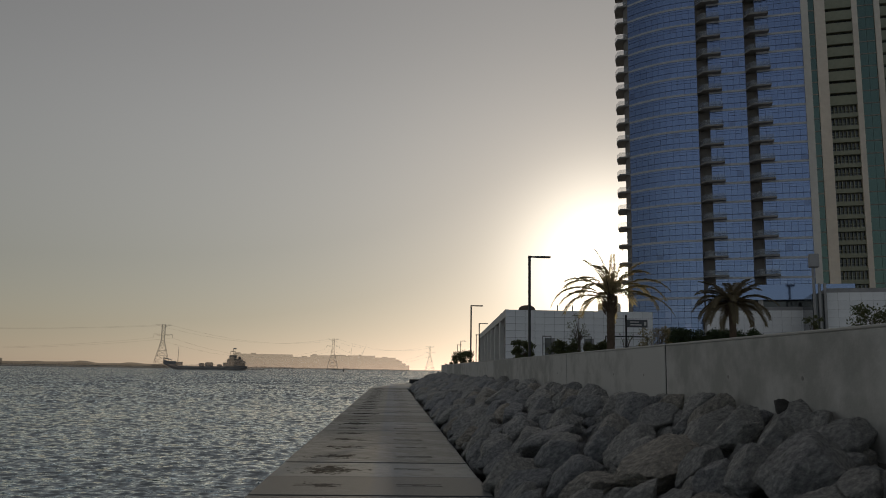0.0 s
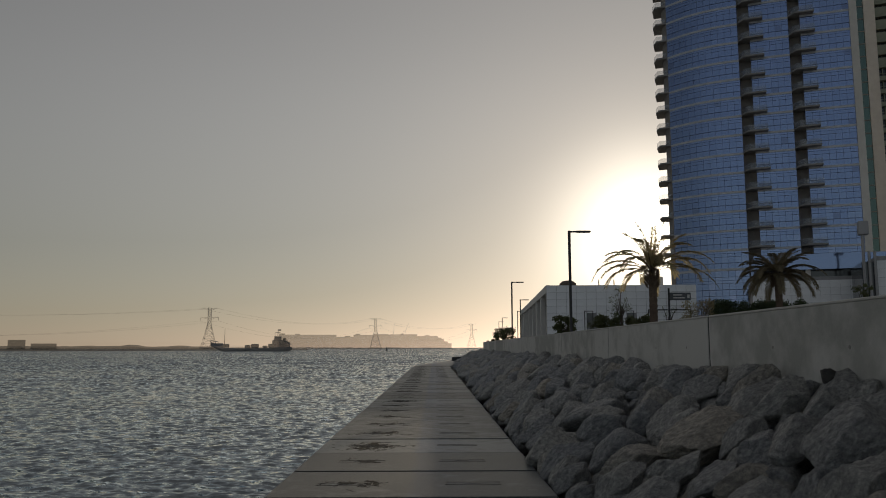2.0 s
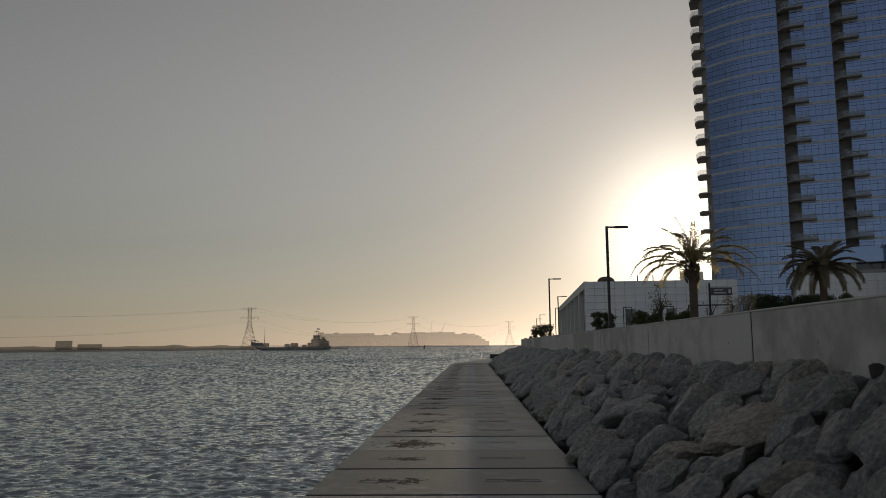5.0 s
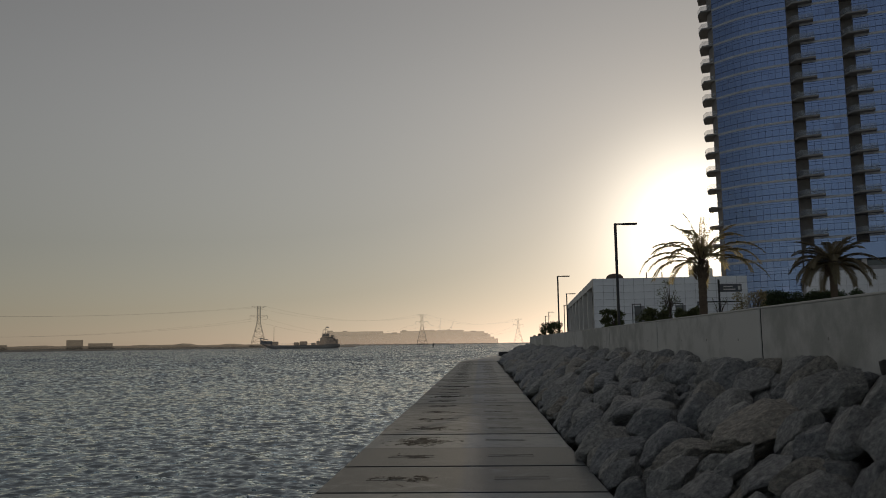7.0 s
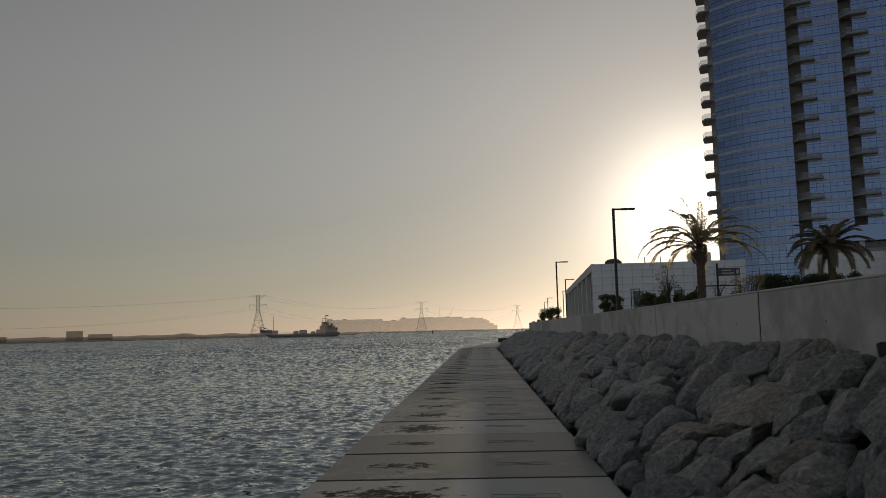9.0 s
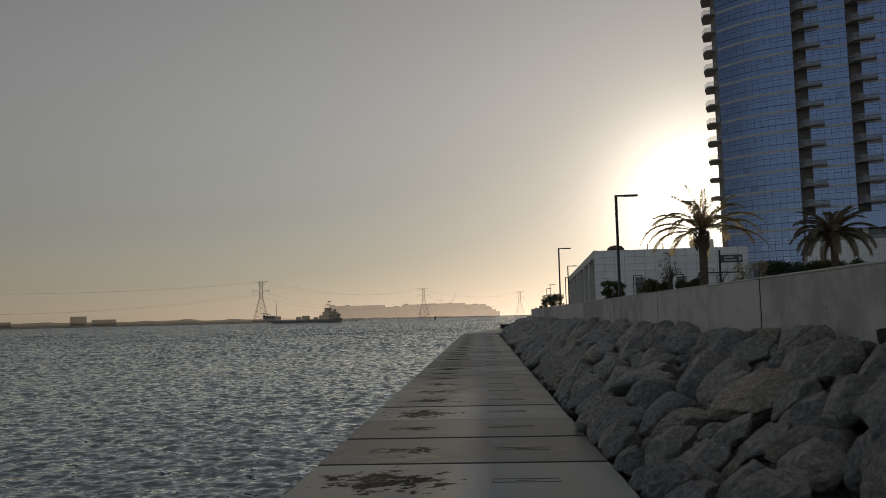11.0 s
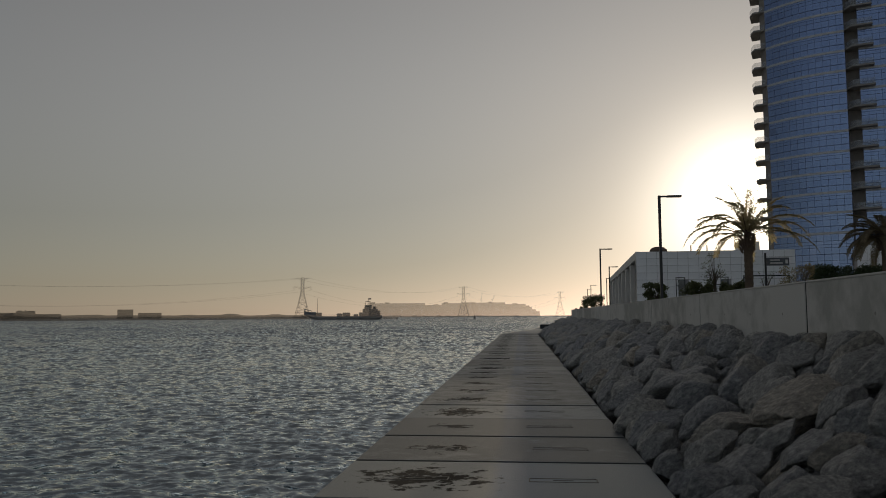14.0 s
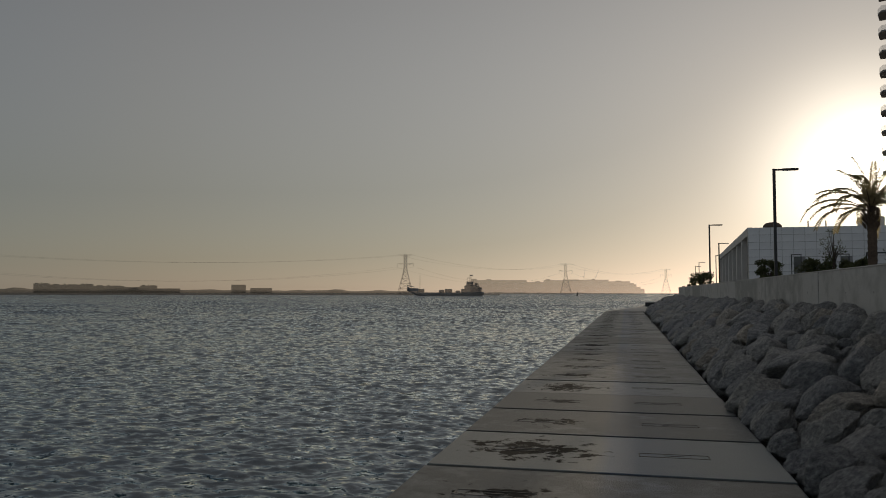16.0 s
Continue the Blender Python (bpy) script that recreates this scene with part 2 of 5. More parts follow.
def rock_material():
    m = bpy.data.materials.new("limestone")
    m.use_nodes = True
    ns, ln = m.node_tree.nodes, m.node_tree.links
    bsdf = ns["Principled BSDF"]
    bsdf.inputs["Roughness"].default_value = 0.6
    where, info = ns.new("ShaderNodeNewGeometry"), ns.new("ShaderNodeObjectInfo")
    both, each = ns.new("ShaderNodeMath"), ns.new("ShaderNodeMath")
    both.operation, each.operation = "ADD", "FRACT"
    ln.new(where.outputs["Random Per Island"], both.inputs[0])
    ln.new(info.outputs["Random"], both.inputs[1])
    ln.new(both.outputs[0], each.inputs[0])
    shift = ns.new("ShaderNodeVectorMath")
    shift.operation = "MULTIPLY_ADD"
    shift.inputs[1].default_value = (1.0, 1.0, 1.0)
    bed = ns.new("ShaderNodeMapping")
    bed.vector_type = "TEXTURE"
    bed.inputs["Rotation"].default_value = (0.1, -0.5, 0.25)
    bed.inputs["Scale"].default_value = (0.62, 0.4, 0.3)
    ln.new(where.outputs["Position"], bed.inputs["Vector"])
    ln.new(bed.outputs[0], shift.inputs[0])
    ln.new(each.outputs[0], shift.inputs[2])
    fine, broad, crack = ns.new("ShaderNodeTexNoise"), ns.new("ShaderNodeTexNoise"), ns.new("ShaderNodeTexVoronoi")
    for n, sc, d, r in ((fine, 9.0, 12, 0.78), (broad, 1.1, 5, 0.6)):
        n.inputs["Scale"].default_value, n.inputs["Detail"].default_value, n.inputs["Roughness"].default_value = sc, d, r
        ln.new(shift.outputs[0], n.inputs["Vector"])
    crack.feature = "DISTANCE_TO_EDGE"
    crack.inputs["Scale"].default_value = 2.4
    warp = ns.new("ShaderNodeMix")
    warp.data_type = "VECTOR"
    warp.inputs[0].default_value = 0.28
    ln.new(shift.outputs[0], warp.inputs[4])
    ln.new(broad.outputs["Color"], warp.inputs[5])
    ln.new(warp.outputs[1], crack.inputs["Vector"])
    ramp = ns.new("ShaderNodeValToRGB")
    e = ramp.color_ramp.elements
    e[0].position, e[0].color = 0.33, (0.105, 0.108, 0.112, 1)
    e[1].position, e[1].color = 0.68, (0.65, 0.645, 0.63, 1)
    mid = e.new(0.5)
    mid.color = (0.31, 0.313, 0.314, 1)
    ln.new(fine.outputs["Fac"], ramp.inputs["Fac"])
    tone = ns.new("ShaderNodeMix")
    tone.data_type, tone.blend_type = "RGBA", "MULTIPLY"
    tone.inputs[0].default_value = 1.0
    tr = ns.new("ShaderNodeValToRGB")
    tr.color_ramp.elements[0].position, tr.color_ramp.elements[0].color = 0.28, (0.79, 0.8, 0.83, 1)
    tr.color_ramp.elements[1].position, tr.color_ramp.elements[1].color = 0.7, (1.08, 1.05, 0.99, 1)
    mixv = ns.new("ShaderNodeMath")
    mixv.operation = "MULTIPLY_ADD"
    mixv.inputs[1].default_value = 0.5
    ln.new(each.outputs[0], mixv.inputs[0])
    half = ns.new("ShaderNodeMath")
    half.operation = "MULTIPLY"
    half.inputs[1].default_value = 0.5
    ln.new(broad.outputs["Fac"], half.inputs[0])
    ln.new(half.outputs[0], mixv.inputs[2])
    ln.new(mixv.outputs[0], tr.inputs["Fac"])
    ln.new(ramp.outputs["Color"], tone.inputs[6])
    ln.new(tr.outputs["Color"], tone.inputs[7])
    # a few stones are browner than the rest
    rust = ns.new("ShaderNodeValToRGB")
    rust.color_ramp.elements[0].position, rust.color_ramp.elements[0].color = 0.9, (1, 1, 1, 1)
    rust.color_ramp.elements[1].position, rust.color_ramp.elements[1].color = 1.0, (1.02, 0.94, 0.85, 1)
    ln.new(each.outputs[0], rust.inputs["Fac"])
    brown = ns.new("ShaderNodeMix")
    brown.data_type, brown.blend_type = "RGBA", "MULTIPLY"
    brown.inputs[0].default_value = 1.0
    ln.new(tone.outputs[2], brown.inputs[6])
    ln.new(rust.outputs["Color"], brown.inputs[7])
    ln.new(brown.outputs[2], bsdf.inputs["Base Color"])
    cl = ns.new("ShaderNodeMapRange")
    cl.inputs["From Max"].default_value = 0.05
    ln.new(crack.outputs["Distance"], cl.inputs["Value"])
    b1, b2 = ns.new("ShaderNodeBump"), ns.new("ShaderNodeBump")
    b1.inputs["Strength"].default_value, b1.inputs["Distance"].default_value = 0.3, 0.015
    b2.inputs["Strength"].default_value, b2.inputs["Distance"].default_value = 1.0, 0.06
    ln.new(cl.outputs[0], b1.inputs["Height"])
    ln.new(fine.outputs["Fac"], b2.inputs["Height"])
    ln.new(b1.outputs[0], b2.inputs["Normal"])
    grit = ns.new("ShaderNodeTexNoise")
    grit.inputs["Scale"].default_value, grit.inputs["Detail"].default_value, grit.inputs["Roughness"].default_value = 13, 7, 0.72
    ln.new(shift.outputs[0], grit.inputs["Vector"])
    b3 = ns.new("ShaderNodeBump")
    b3.inputs["Strength"].default_value, b3.inputs["Distance"].default_value = 1.0, 0.014
    ln.new(grit.outputs["Fac"], b3.inputs["Height"])
    ln.new(b2.outputs[0], b3.inputs["Normal"])
    ln.new(b3.outputs[0], bsdf.inputs["Normal"])
    return m


M_ROCK = rock_material()
M_ROCK_DARK = material("dark_basalt", (0.07, 0.065, 0.06), (0.03, 0.03, 0.03), rough=0.85, bump=0.8, bump_scale=18)
M_PAVE = material("paving", (0.36, 0.33, 0.29), (0.25, 0.23, 0.2), rough=0.8, stain=0.1)
M_METAL = material("dark_steel", (0.06, 0.06, 0.065), (0.04, 0.04, 0.045), rough=0.5, metal=0.6, bump=0.02)
M_LENS = material("lamp_lens", (0.6, 0.6, 0.58), rough=0.3, bump=0)
M_TRUNK = material("palm_trunk", (0.16, 0.12, 0.085), (0.07, 0.05, 0.04), rough=0.95, grain=12, bump=0.8, bump_scale=14)
M_BARK = material("bark", (0.13, 0.1, 0.08), (0.07, 0.055, 0.045), rough=0.9)


def leaf_material(name, a, b, through=0.35):
    m = bpy.data.materials.new(name)
    m.use_nodes = True
    ns, ln = m.node_tree.nodes, m.node_tree.links
    bsdf = ns["Principled BSDF"]
    geo = ns.new("ShaderNodeNewGeometry")
    mix = ns.new("ShaderNodeMix")
    mix.data_type = "RGBA"
    mix.inputs[6].default_value, mix.inputs[7].default_value = (*a, 1), (*b, 1)
    ln.new(geo.outputs["Random Per Island"], mix.inputs[0])
    ln.new(mix.outputs[2], bsdf.inputs["Base Color"])
    bsdf.inputs["Roughness"].default_value = 0.5
    tl = ns.new("ShaderNodeBsdfTranslucent")
    ln.new(mix.outputs[2], tl.inputs["Color"])
    mx = ns.new("ShaderNodeMixShader")
    mx.inputs[0].default_value = through
    ln.new(bsdf.outputs[0], mx.inputs[1])
    ln.new(tl.outputs[0], mx.inputs[2])
    ln.new(mx.outputs[0], ns["Material Output"].inputs["Surface"])
    return m


# the gold of sun through the leaves is partly put into this colour
M_FROND_LIT = leaf_material("palm_leaflets", (0.22, 0.2, 0.1), (0.42, 0.35, 0.22), 0.78)
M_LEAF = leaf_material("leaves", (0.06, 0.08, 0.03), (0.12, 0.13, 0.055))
# the palm leaflets again, darker, for the palm before the tower
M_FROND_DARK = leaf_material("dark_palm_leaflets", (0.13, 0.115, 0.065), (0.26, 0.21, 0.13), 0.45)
M_HEDGE = leaf_material("hedge_leaves", (0.03, 0.05, 0.018), (0.06, 0.085, 0.03))


def glass_material(name, tint, rough=0.06, spec=1.0, metal=0.75):
    """Coated mirror glazing: a tinted reflection over a dark room behind."""
    m = material(name, tint, tuple(c * 0.88 for c in tint), rough=rough, metal=metal, grain=0.15, stain=0.05, bump=0.012, bump_scale=0.4, var=0.2)
    return m


M_GLASS = glass_material("blue_glazing", (0.215, 0.29, 0.48))
M_GLASS_OPEN = glass_material("dark_open_pane", (0.17, 0.22, 0.36))
M_GREEN = glass_material("green_glazing", (0.095, 0.145, 0.13))
M_DARKGLASS = glass_material("dark_glazing", (0.08, 0.09, 0.1), metal=0.3)
M_MULLION = material("mullion", (0.2, 0.26, 0.42), (0.16, 0.21, 0.34), rough=0.4, metal=0.6, bump=0)
M_SPANDREL = material("spandrel", (0.5, 0.51, 0.54), (0.42, 0.43, 0.46), rough=0.4, grain=1, bump=0.02)
M_BALC = material("balcony_concrete", (0.30, 0.29, 0.28), (0.22, 0.21, 0.2), rough=0.8, grain=1)
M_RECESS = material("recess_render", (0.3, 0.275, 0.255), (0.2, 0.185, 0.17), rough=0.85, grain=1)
M_BEIGE = material("beige_cladding", (0.66, 0.63, 0.57), (0.56, 0.53, 0.48), rough=0.7, grain=0.8, stain=0.1)
M_GREENISH = material("grey_green_panel", (0.24, 0.265, 0.205), (0.18, 0.2, 0.155), rough=0.6, grain=0.8, stain=0.1)
M_TILE = material("white_tile", (0.8, 0.815, 0.84), (0.72, 0.735, 0.76), rough=0.4, grain=1.5, bump=0.03, var=0.4)
M_GROUT = material("grout", (0.36, 0.36, 0.37), rough=0.9, bump=0)
M_WHITE = material("white_render", (0.72, 0.7, 0.66), (0.6, 0.58, 0.55), rough=0.8, grain=1)
M_RAIL = material("railing_glass", (0.35, 0.38, 0.42), rough=0.1, metal=0.2, bump=0, fade=0.74)
# ship, pylons and far shore are see-through to imitate haze over them
M_HULL = material("hull_paint", (0.24, 0.25, 0.27), (0.17, 0.175, 0.185), rough=0.6, stain=0.1, grain=0.5, fade=0.36)
M_DECKHOUSE = material("deckhouse_paint", (0.17, 0.17, 0.17), (0.1, 0.1, 0.1), rough=0.6, grain=0.5, fade=0.36)
# pylon steel turns paler and more see-through with distance, haze put into material
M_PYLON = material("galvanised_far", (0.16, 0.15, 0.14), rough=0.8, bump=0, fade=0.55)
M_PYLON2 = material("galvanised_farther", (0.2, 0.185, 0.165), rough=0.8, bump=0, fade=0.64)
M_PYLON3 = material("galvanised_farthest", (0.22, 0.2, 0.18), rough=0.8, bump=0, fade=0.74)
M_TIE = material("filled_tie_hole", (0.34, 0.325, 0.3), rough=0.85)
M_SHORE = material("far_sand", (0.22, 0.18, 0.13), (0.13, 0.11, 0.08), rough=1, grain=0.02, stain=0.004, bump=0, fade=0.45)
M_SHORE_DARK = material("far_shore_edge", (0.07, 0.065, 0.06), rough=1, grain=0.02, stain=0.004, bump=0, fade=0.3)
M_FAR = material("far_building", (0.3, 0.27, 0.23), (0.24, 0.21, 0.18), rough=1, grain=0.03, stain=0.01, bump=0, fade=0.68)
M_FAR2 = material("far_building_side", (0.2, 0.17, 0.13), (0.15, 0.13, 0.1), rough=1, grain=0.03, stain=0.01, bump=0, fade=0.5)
M_STEEL = material("galvanised_steel", (0.34, 0.34, 0.35), (0.25, 0.25, 0.26), rough=0.5, metal=0.5, bump=0.02)
M_SIGN = material("sign_board", (0.10, 0.11, 0.13), rough=0.5, bump=0)
M_SIGNTEXT = material("sign_marks", (0.7, 0.7, 0.7), rough=0.5, bump=0)


def water_material():
    m = bpy.data.materials.new("sea_water")
    m.use_nodes = True
    ns, ln = m.node_tree.nodes, m.node_tree.links
    ns.remove(ns["Principled BSDF"])
    # a cool mirror over dark blue-green water
    body, gloss, fres, mixed = ns.new("ShaderNodeBsdfDiffuse"), ns.new("ShaderNodeBsdfGlossy"), ns.new("ShaderNodeFresnel"), ns.new("ShaderNodeMixShader")
    body.inputs["Color"].default_value = (0.022, 0.042, 0.055, 1)
    gloss.inputs["Color"].default_value = (0.88, 0.95, 1.0, 1)
    fres.inputs["IOR"].default_value = 2.5
    ln.new(fres.outputs[0], mixed.inputs[0])
    ln.new(body.outputs[0], mixed.inputs[1])
    ln.new(gloss.outputs[0], mixed.inputs[2])
    ln.new(mixed.outputs[0], ns["Material Output"].inputs["Surface"])
    geo = ns.new("ShaderNodeNewGeometry")
    # ripples lean the surface this way and that; short ones near the shore, longer ones further out
    off = ns.new("ShaderNodeVectorMath")
    off.operation = "LENGTH"
    ln.new(geo.outputs["Position"], off.inputs[0])
    total = geo.outputs["Normal"]
    for scale, stretch, lean, detail, d0, d1, a0, a1 in ((5.0, (0.8, 1.2, 1), (1.2, 1.5, 0), 2, 14, 40, 1.0, 0.5), (3.6, (0.9, 0.55, 1), (1.1, 1.4, 0), 2, 8, 25, 0.25, 1.0), (2.8, (1.0, 0.3, 1), (0.9, 0.8, 0), 2, 30, 70, 0.0, 1.0), (1.6, (1.0, 0.15, 1), (0.5, 0.45, 0), 2, 70, 200, 0.0, 1.0)):
        part_of = ns.new("ShaderNodeMapRange")
        for key, v in (("From Min", d0), ("From Max", d1), ("To Min", a0), ("To Max", a1)):
            part_of.inputs[key].default_value = v
        ln.new(off.outputs["Value"], part_of.inputs["Value"])
        mp = ns.new("ShaderNodeMapping")
        mp.inputs["Scale"].default_value = stretch
        mp.inputs["Rotation"].default_value = (0, 0, 0.12)
        ln.new(geo.outputs["Position"], mp.inputs["Vector"])
        n = ns.new("ShaderNodeTexNoise")
        n.inputs["Scale"].default_value = scale
        n.inputs["Detail"].default_value = detail
        n.inputs["Roughness"].default_value = 0.55
        ln.new(mp.outputs[0], n.inputs["Vector"])
        mid = ns.new("ShaderNodeVectorMath")
        mid.operation = "SUBTRACT"
        mid.inputs[1].default_value = (0.5, 0.5, 0.5)
        ln.new(n.outputs["Color"], mid.inputs[0])
        by = ns.new("ShaderNodeVectorMath")
        by.operation = "SCALE"
        ln.new(mid.outputs[0], by.inputs[0])
        ln.new(part_of.outputs[0], by.inputs["Scale"])
        mad = ns.new("ShaderNodeVectorMath")
        mad.operation = "MULTIPLY_ADD"
        mad.inputs[1].default_value = lean
        ln.new(by.outputs[0], mad.inputs[0])
        ln.new(total, mad.inputs[2])
        total = mad.outputs[0]
    # far normals are tilted to the shore so the sheet mirrors higher, darker sky
    far_tilt = ns.new("ShaderNodeMapRange")
    far_tilt.inputs["From Min"].default_value, far_tilt.inputs["From Max"].default_value = 12, 120
    far_tilt.inputs["To Min"].default_value, far_tilt.inputs["To Max"].default_value = 0.0, -0.16
    ln.new(off.outputs["Value"], far_tilt.inputs["Value"])
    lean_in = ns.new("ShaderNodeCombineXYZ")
    ln.new(far_tilt.outputs[0], lean_in.inputs["Y"])
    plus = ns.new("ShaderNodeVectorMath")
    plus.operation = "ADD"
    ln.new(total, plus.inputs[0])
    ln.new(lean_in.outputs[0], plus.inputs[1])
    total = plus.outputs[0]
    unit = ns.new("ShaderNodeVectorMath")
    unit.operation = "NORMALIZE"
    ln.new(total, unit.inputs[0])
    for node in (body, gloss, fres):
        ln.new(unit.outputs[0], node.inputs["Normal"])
    # far out the ripples are too fine to part and roughen the sheet
    grow = ns.new("ShaderNodeMapRange")
    grow.inputs["From Min"].default_value, grow.inputs["From Max"].default_value = 15, 250
    grow.inputs["To Min"].default_value, grow.inputs["To Max"].default_value = 0.02, 0.06
    ln.new(off.outputs["Value"], grow.inputs["Value"])
    ln.new(grow.outputs[0], gloss.inputs["Roughness"])
    return m


M_WATER = water_material()


# ---------- building helpers ----------
def part(name, bm, mat, parent=None, label="", smooth=False):
    me = bpy.data.meshes.new(name)
    bm.to_mesh(me)
    bm.free()
    for m in mat if isinstance(mat, (list, tuple)) else (mat,):
        me.materials.append(m)
    if smooth:
        me.polygons.foreach_set("use_smooth", [True] * len(me.polygons))
    ob = new(name, me)
    if parent:
        ob.parent = parent
    if label:
        ob["label"] = label
    return ob


def shared(name, me, parent, m=None):
    ob = new(name, me)
    ob.parent = parent
    if m is not None:
        ob.matrix_basis = m
    return ob


def thing(name, label, category, m=None, group="", kind=""):
    ob = new(name)
    ob.empty_display_size = 0.3
    if m is not None:
        ob.matrix_basis = m
    return tagged(ob, label, category, group, kind)


def add_box(bm, x0, x1, y0, y1, z0, z1, bevel=0.0, mi=0):
    vs = [bm.verts.new(p) for p in ((x0, y0, z0), (x1, y0, z0), (x1, y1, z0), (x0, y1, z0), (x0, y0, z1), (x1, y0, z1), (x1, y1, z1), (x0, y1, z1))]
    fs = [bm.faces.new([vs[k] for k in q]) for q in ((3, 2, 1, 0), (4, 5, 6, 7), (0, 1, 5, 4), (1, 2, 6, 5), (2, 3, 7, 6), (3, 0, 4, 7))]
    for f in fs:
        f.material_index = mi
    if bevel:
        bmesh.ops.bevel(bm, geom=list({e for f in fs for e in f.edges}), offset=bevel, segments=1, affect="EDGES")
    return vs


def box(x0, x1, y0, y1, z0, z1, bevel=0.0):
    bm = bmesh.new()
    add_box(bm, x0, x1, y0, y1, z0, z1, bevel)
    return bm


def add_tube(bm, a, b, r0, r1=None, n=8, caps=True, mi=0):
    a, b = Vector(a), Vector(b)
    r1 = r0 if r1 is None else r1
    d = (b - a).normalized()
    u = d.orthogonal().normalized()
    w = d.cross(u)
    ra, rb = [], []
    for k in range(n):
        t = 2 * math.pi * k / n
        o = u * math.cos(t) + w * math.sin(t)
        ra.append(bm.verts.new(a + o * r0))
        rb.append(bm.verts.new(b + o * r1))
    for k in range(n):
        f = bm.faces.new((ra[k], ra[(k + 1) % n], rb[(k + 1) % n], rb[k]))
        f.material_index = mi
    if caps:
        bm.faces.new(ra[::-1]).material_index = mi
        bm.faces.new(rb).material_index = mi


def tube(points, r0, r1=None, n=8):
    bm = bmesh.new()
    r1 = r0 if r1 is None else r1
    k = len(points) - 1
    for i in range(k):
        add_tube(bm, points[i], points[i + 1], r0 + (r1 - r0) * i / k, r0 + (r1 - r0) * (i + 1) / k, n)
    return bm


def prism(outline, z0, z1):
    """An upright body over a plan outline (counter-clockwise)."""
    bm = bmesh.new()
    lo = [bm.verts.new((x, y, z0)) for x, y in outline]
    hi = [bm.verts.new((x, y, z1)) for x, y in outline]
    n = len(outline)
    for k in range(n):
        bm.faces.new((lo[k], lo[(k + 1) % n], hi[(k + 1) % n], hi[k]))
    bm.faces.new(lo[::-1])
    bm.faces.new(hi)
    return bm


# ---------- water ----------
WATER_Z = -0.62
SLOPE = 0.032


def build_water():
    """One sheet to the horizon, its cells growing with distance; ripples raised where cells are small."""
    rng = np.random.default_rng(4)
    rad = np.concatenate([[0.0, 1.5], np.linspace(3.2 ** -0.5, 300 ** -0.5, 1050) ** -2.0, np.geomspace(306, 4800, 120)])
    fine = np.radians(np.linspace(-56, 4, 400))
    coarse = np.radians(np.linspace(4, 304, 80))[1:-1]
    ang = np.concatenate([fine, coarse])
    R, A = np.meshgrid(rad, ang, indexing="ij")
    X, Y = R * np.sin(A), R * np.cos(A)
    step = np.gradient(rad)[:, None]
    cell = np.maximum(step + 0 * R, R * math.radians(60 / 400) * 0.7)
    cell[:, len(fine):] = R[:, len(fine):] * 0.06 + 0.2
    Z = np.zeros_like(X)
    for k in range(150):
        if k % 4 == 0:
            lam = 1.3 * (18.0 / 1.3) ** (k / 150)
            amp = 1.1 * SLOPE * lam / 6.283
        else:
            lam = 0.15 * (0.85 / 0.15) ** rng.random()
            amp = SLOPE * lam / 6.283
        th = math.radians(-82 + rng.normal(0, 46))
        kx, ky = 2 * math.pi / lam * math.cos(th), 2 * math.pi / lam * math.sin(th)
        fade = np.clip(lam / (2.2 * cell + 1e-6) - 1, 0, 1)
        if lam > 1.3:
            fade *= np.clip(cell * 14 / lam - 0.4, 0, 1)
        ph = kx * X + ky * Y + rng.random() * 6.283
        Z += amp * fade * (1.3 * np.exp(np.sin(ph) * 2.4 - 2.4) - 0.35)
    gust = 0.8 + 0.35 * np.sin(X * 0.11 + 1.3 * np.sin(Y * 0.05)) * np.sin(Y * 0.07 + 0.8)
    Z = WATER_Z + Z * gust
    n_r, n_a = R.shape
    me = bpy.data.meshes.new("water")
    co = np.stack([X, Y, Z], -1).reshape(-1, 3)
    i, j = np.meshgrid(np.arange(n_r - 1), np.arange(n_a), indexing="ij")
    j2 = (j + 1) % n_a
    quads = np.stack([i * n_a + j, (i + 1) * n_a + j, (i + 1) * n_a + j2, i * n_a + j2], -1).reshape(-1, 4)[:, ::-1]
    me.vertices.add(len(co))
    me.vertices.foreach_set("co", co.ravel())
    me.loops.add(quads.size)
    me.loops.foreach_set("vertex_index", quads.ravel().astype(np.int32))
    me.polygons.add(len(quads))
    me.polygons.foreach_set("loop_start", np.arange(0, quads.size, 4, dtype=np.int32))
    me.polygons.foreach_set("use_smooth", [True] * len(quads))
    me.update(calc_edges=True)
    me.validate()
    me.materials.append(M_WATER)
    tagged(new("water", me), "choppy dark sea water with small wind ripples", "water", kind="structure")


build_water()

# ---------- sea wall, ground ----------
WALL_X, WALL_TOP, PANEL = 3.95, 1.955, 6.95
GROUND_Z = 1.45


def build_ground():
    bm = bmesh.new()
    pts = [(4.25, -60), (4.25, 68), (7.0, 100), (24, 190), (60, 330), (300, 900), (1500, 900), (1500, -400), (4.25, -400)]
    bm.faces.new([bm.verts.new((x, y, GROUND_Z)) for x, y in pts])
    lo = bmesh.ops.extrude_face_region(bm, geom=list(bm.faces))
    for v in (g for g in lo["geom"] if isinstance(g, bmesh.types.BMVert)):
        v.co.z = -2.0
    bmesh.ops.recalc_face_normals(bm, faces=bm.faces)
    tagged(part("ground", bm, M_PAVE), "pale paved promenade ground behind the sea wall", "ground", kind="structure")


build_ground()

# ---------- walkway ----------
DECK_L, DECK_R, SLAB, Y0 = -1.72, 1.27, 1.72, -0.42


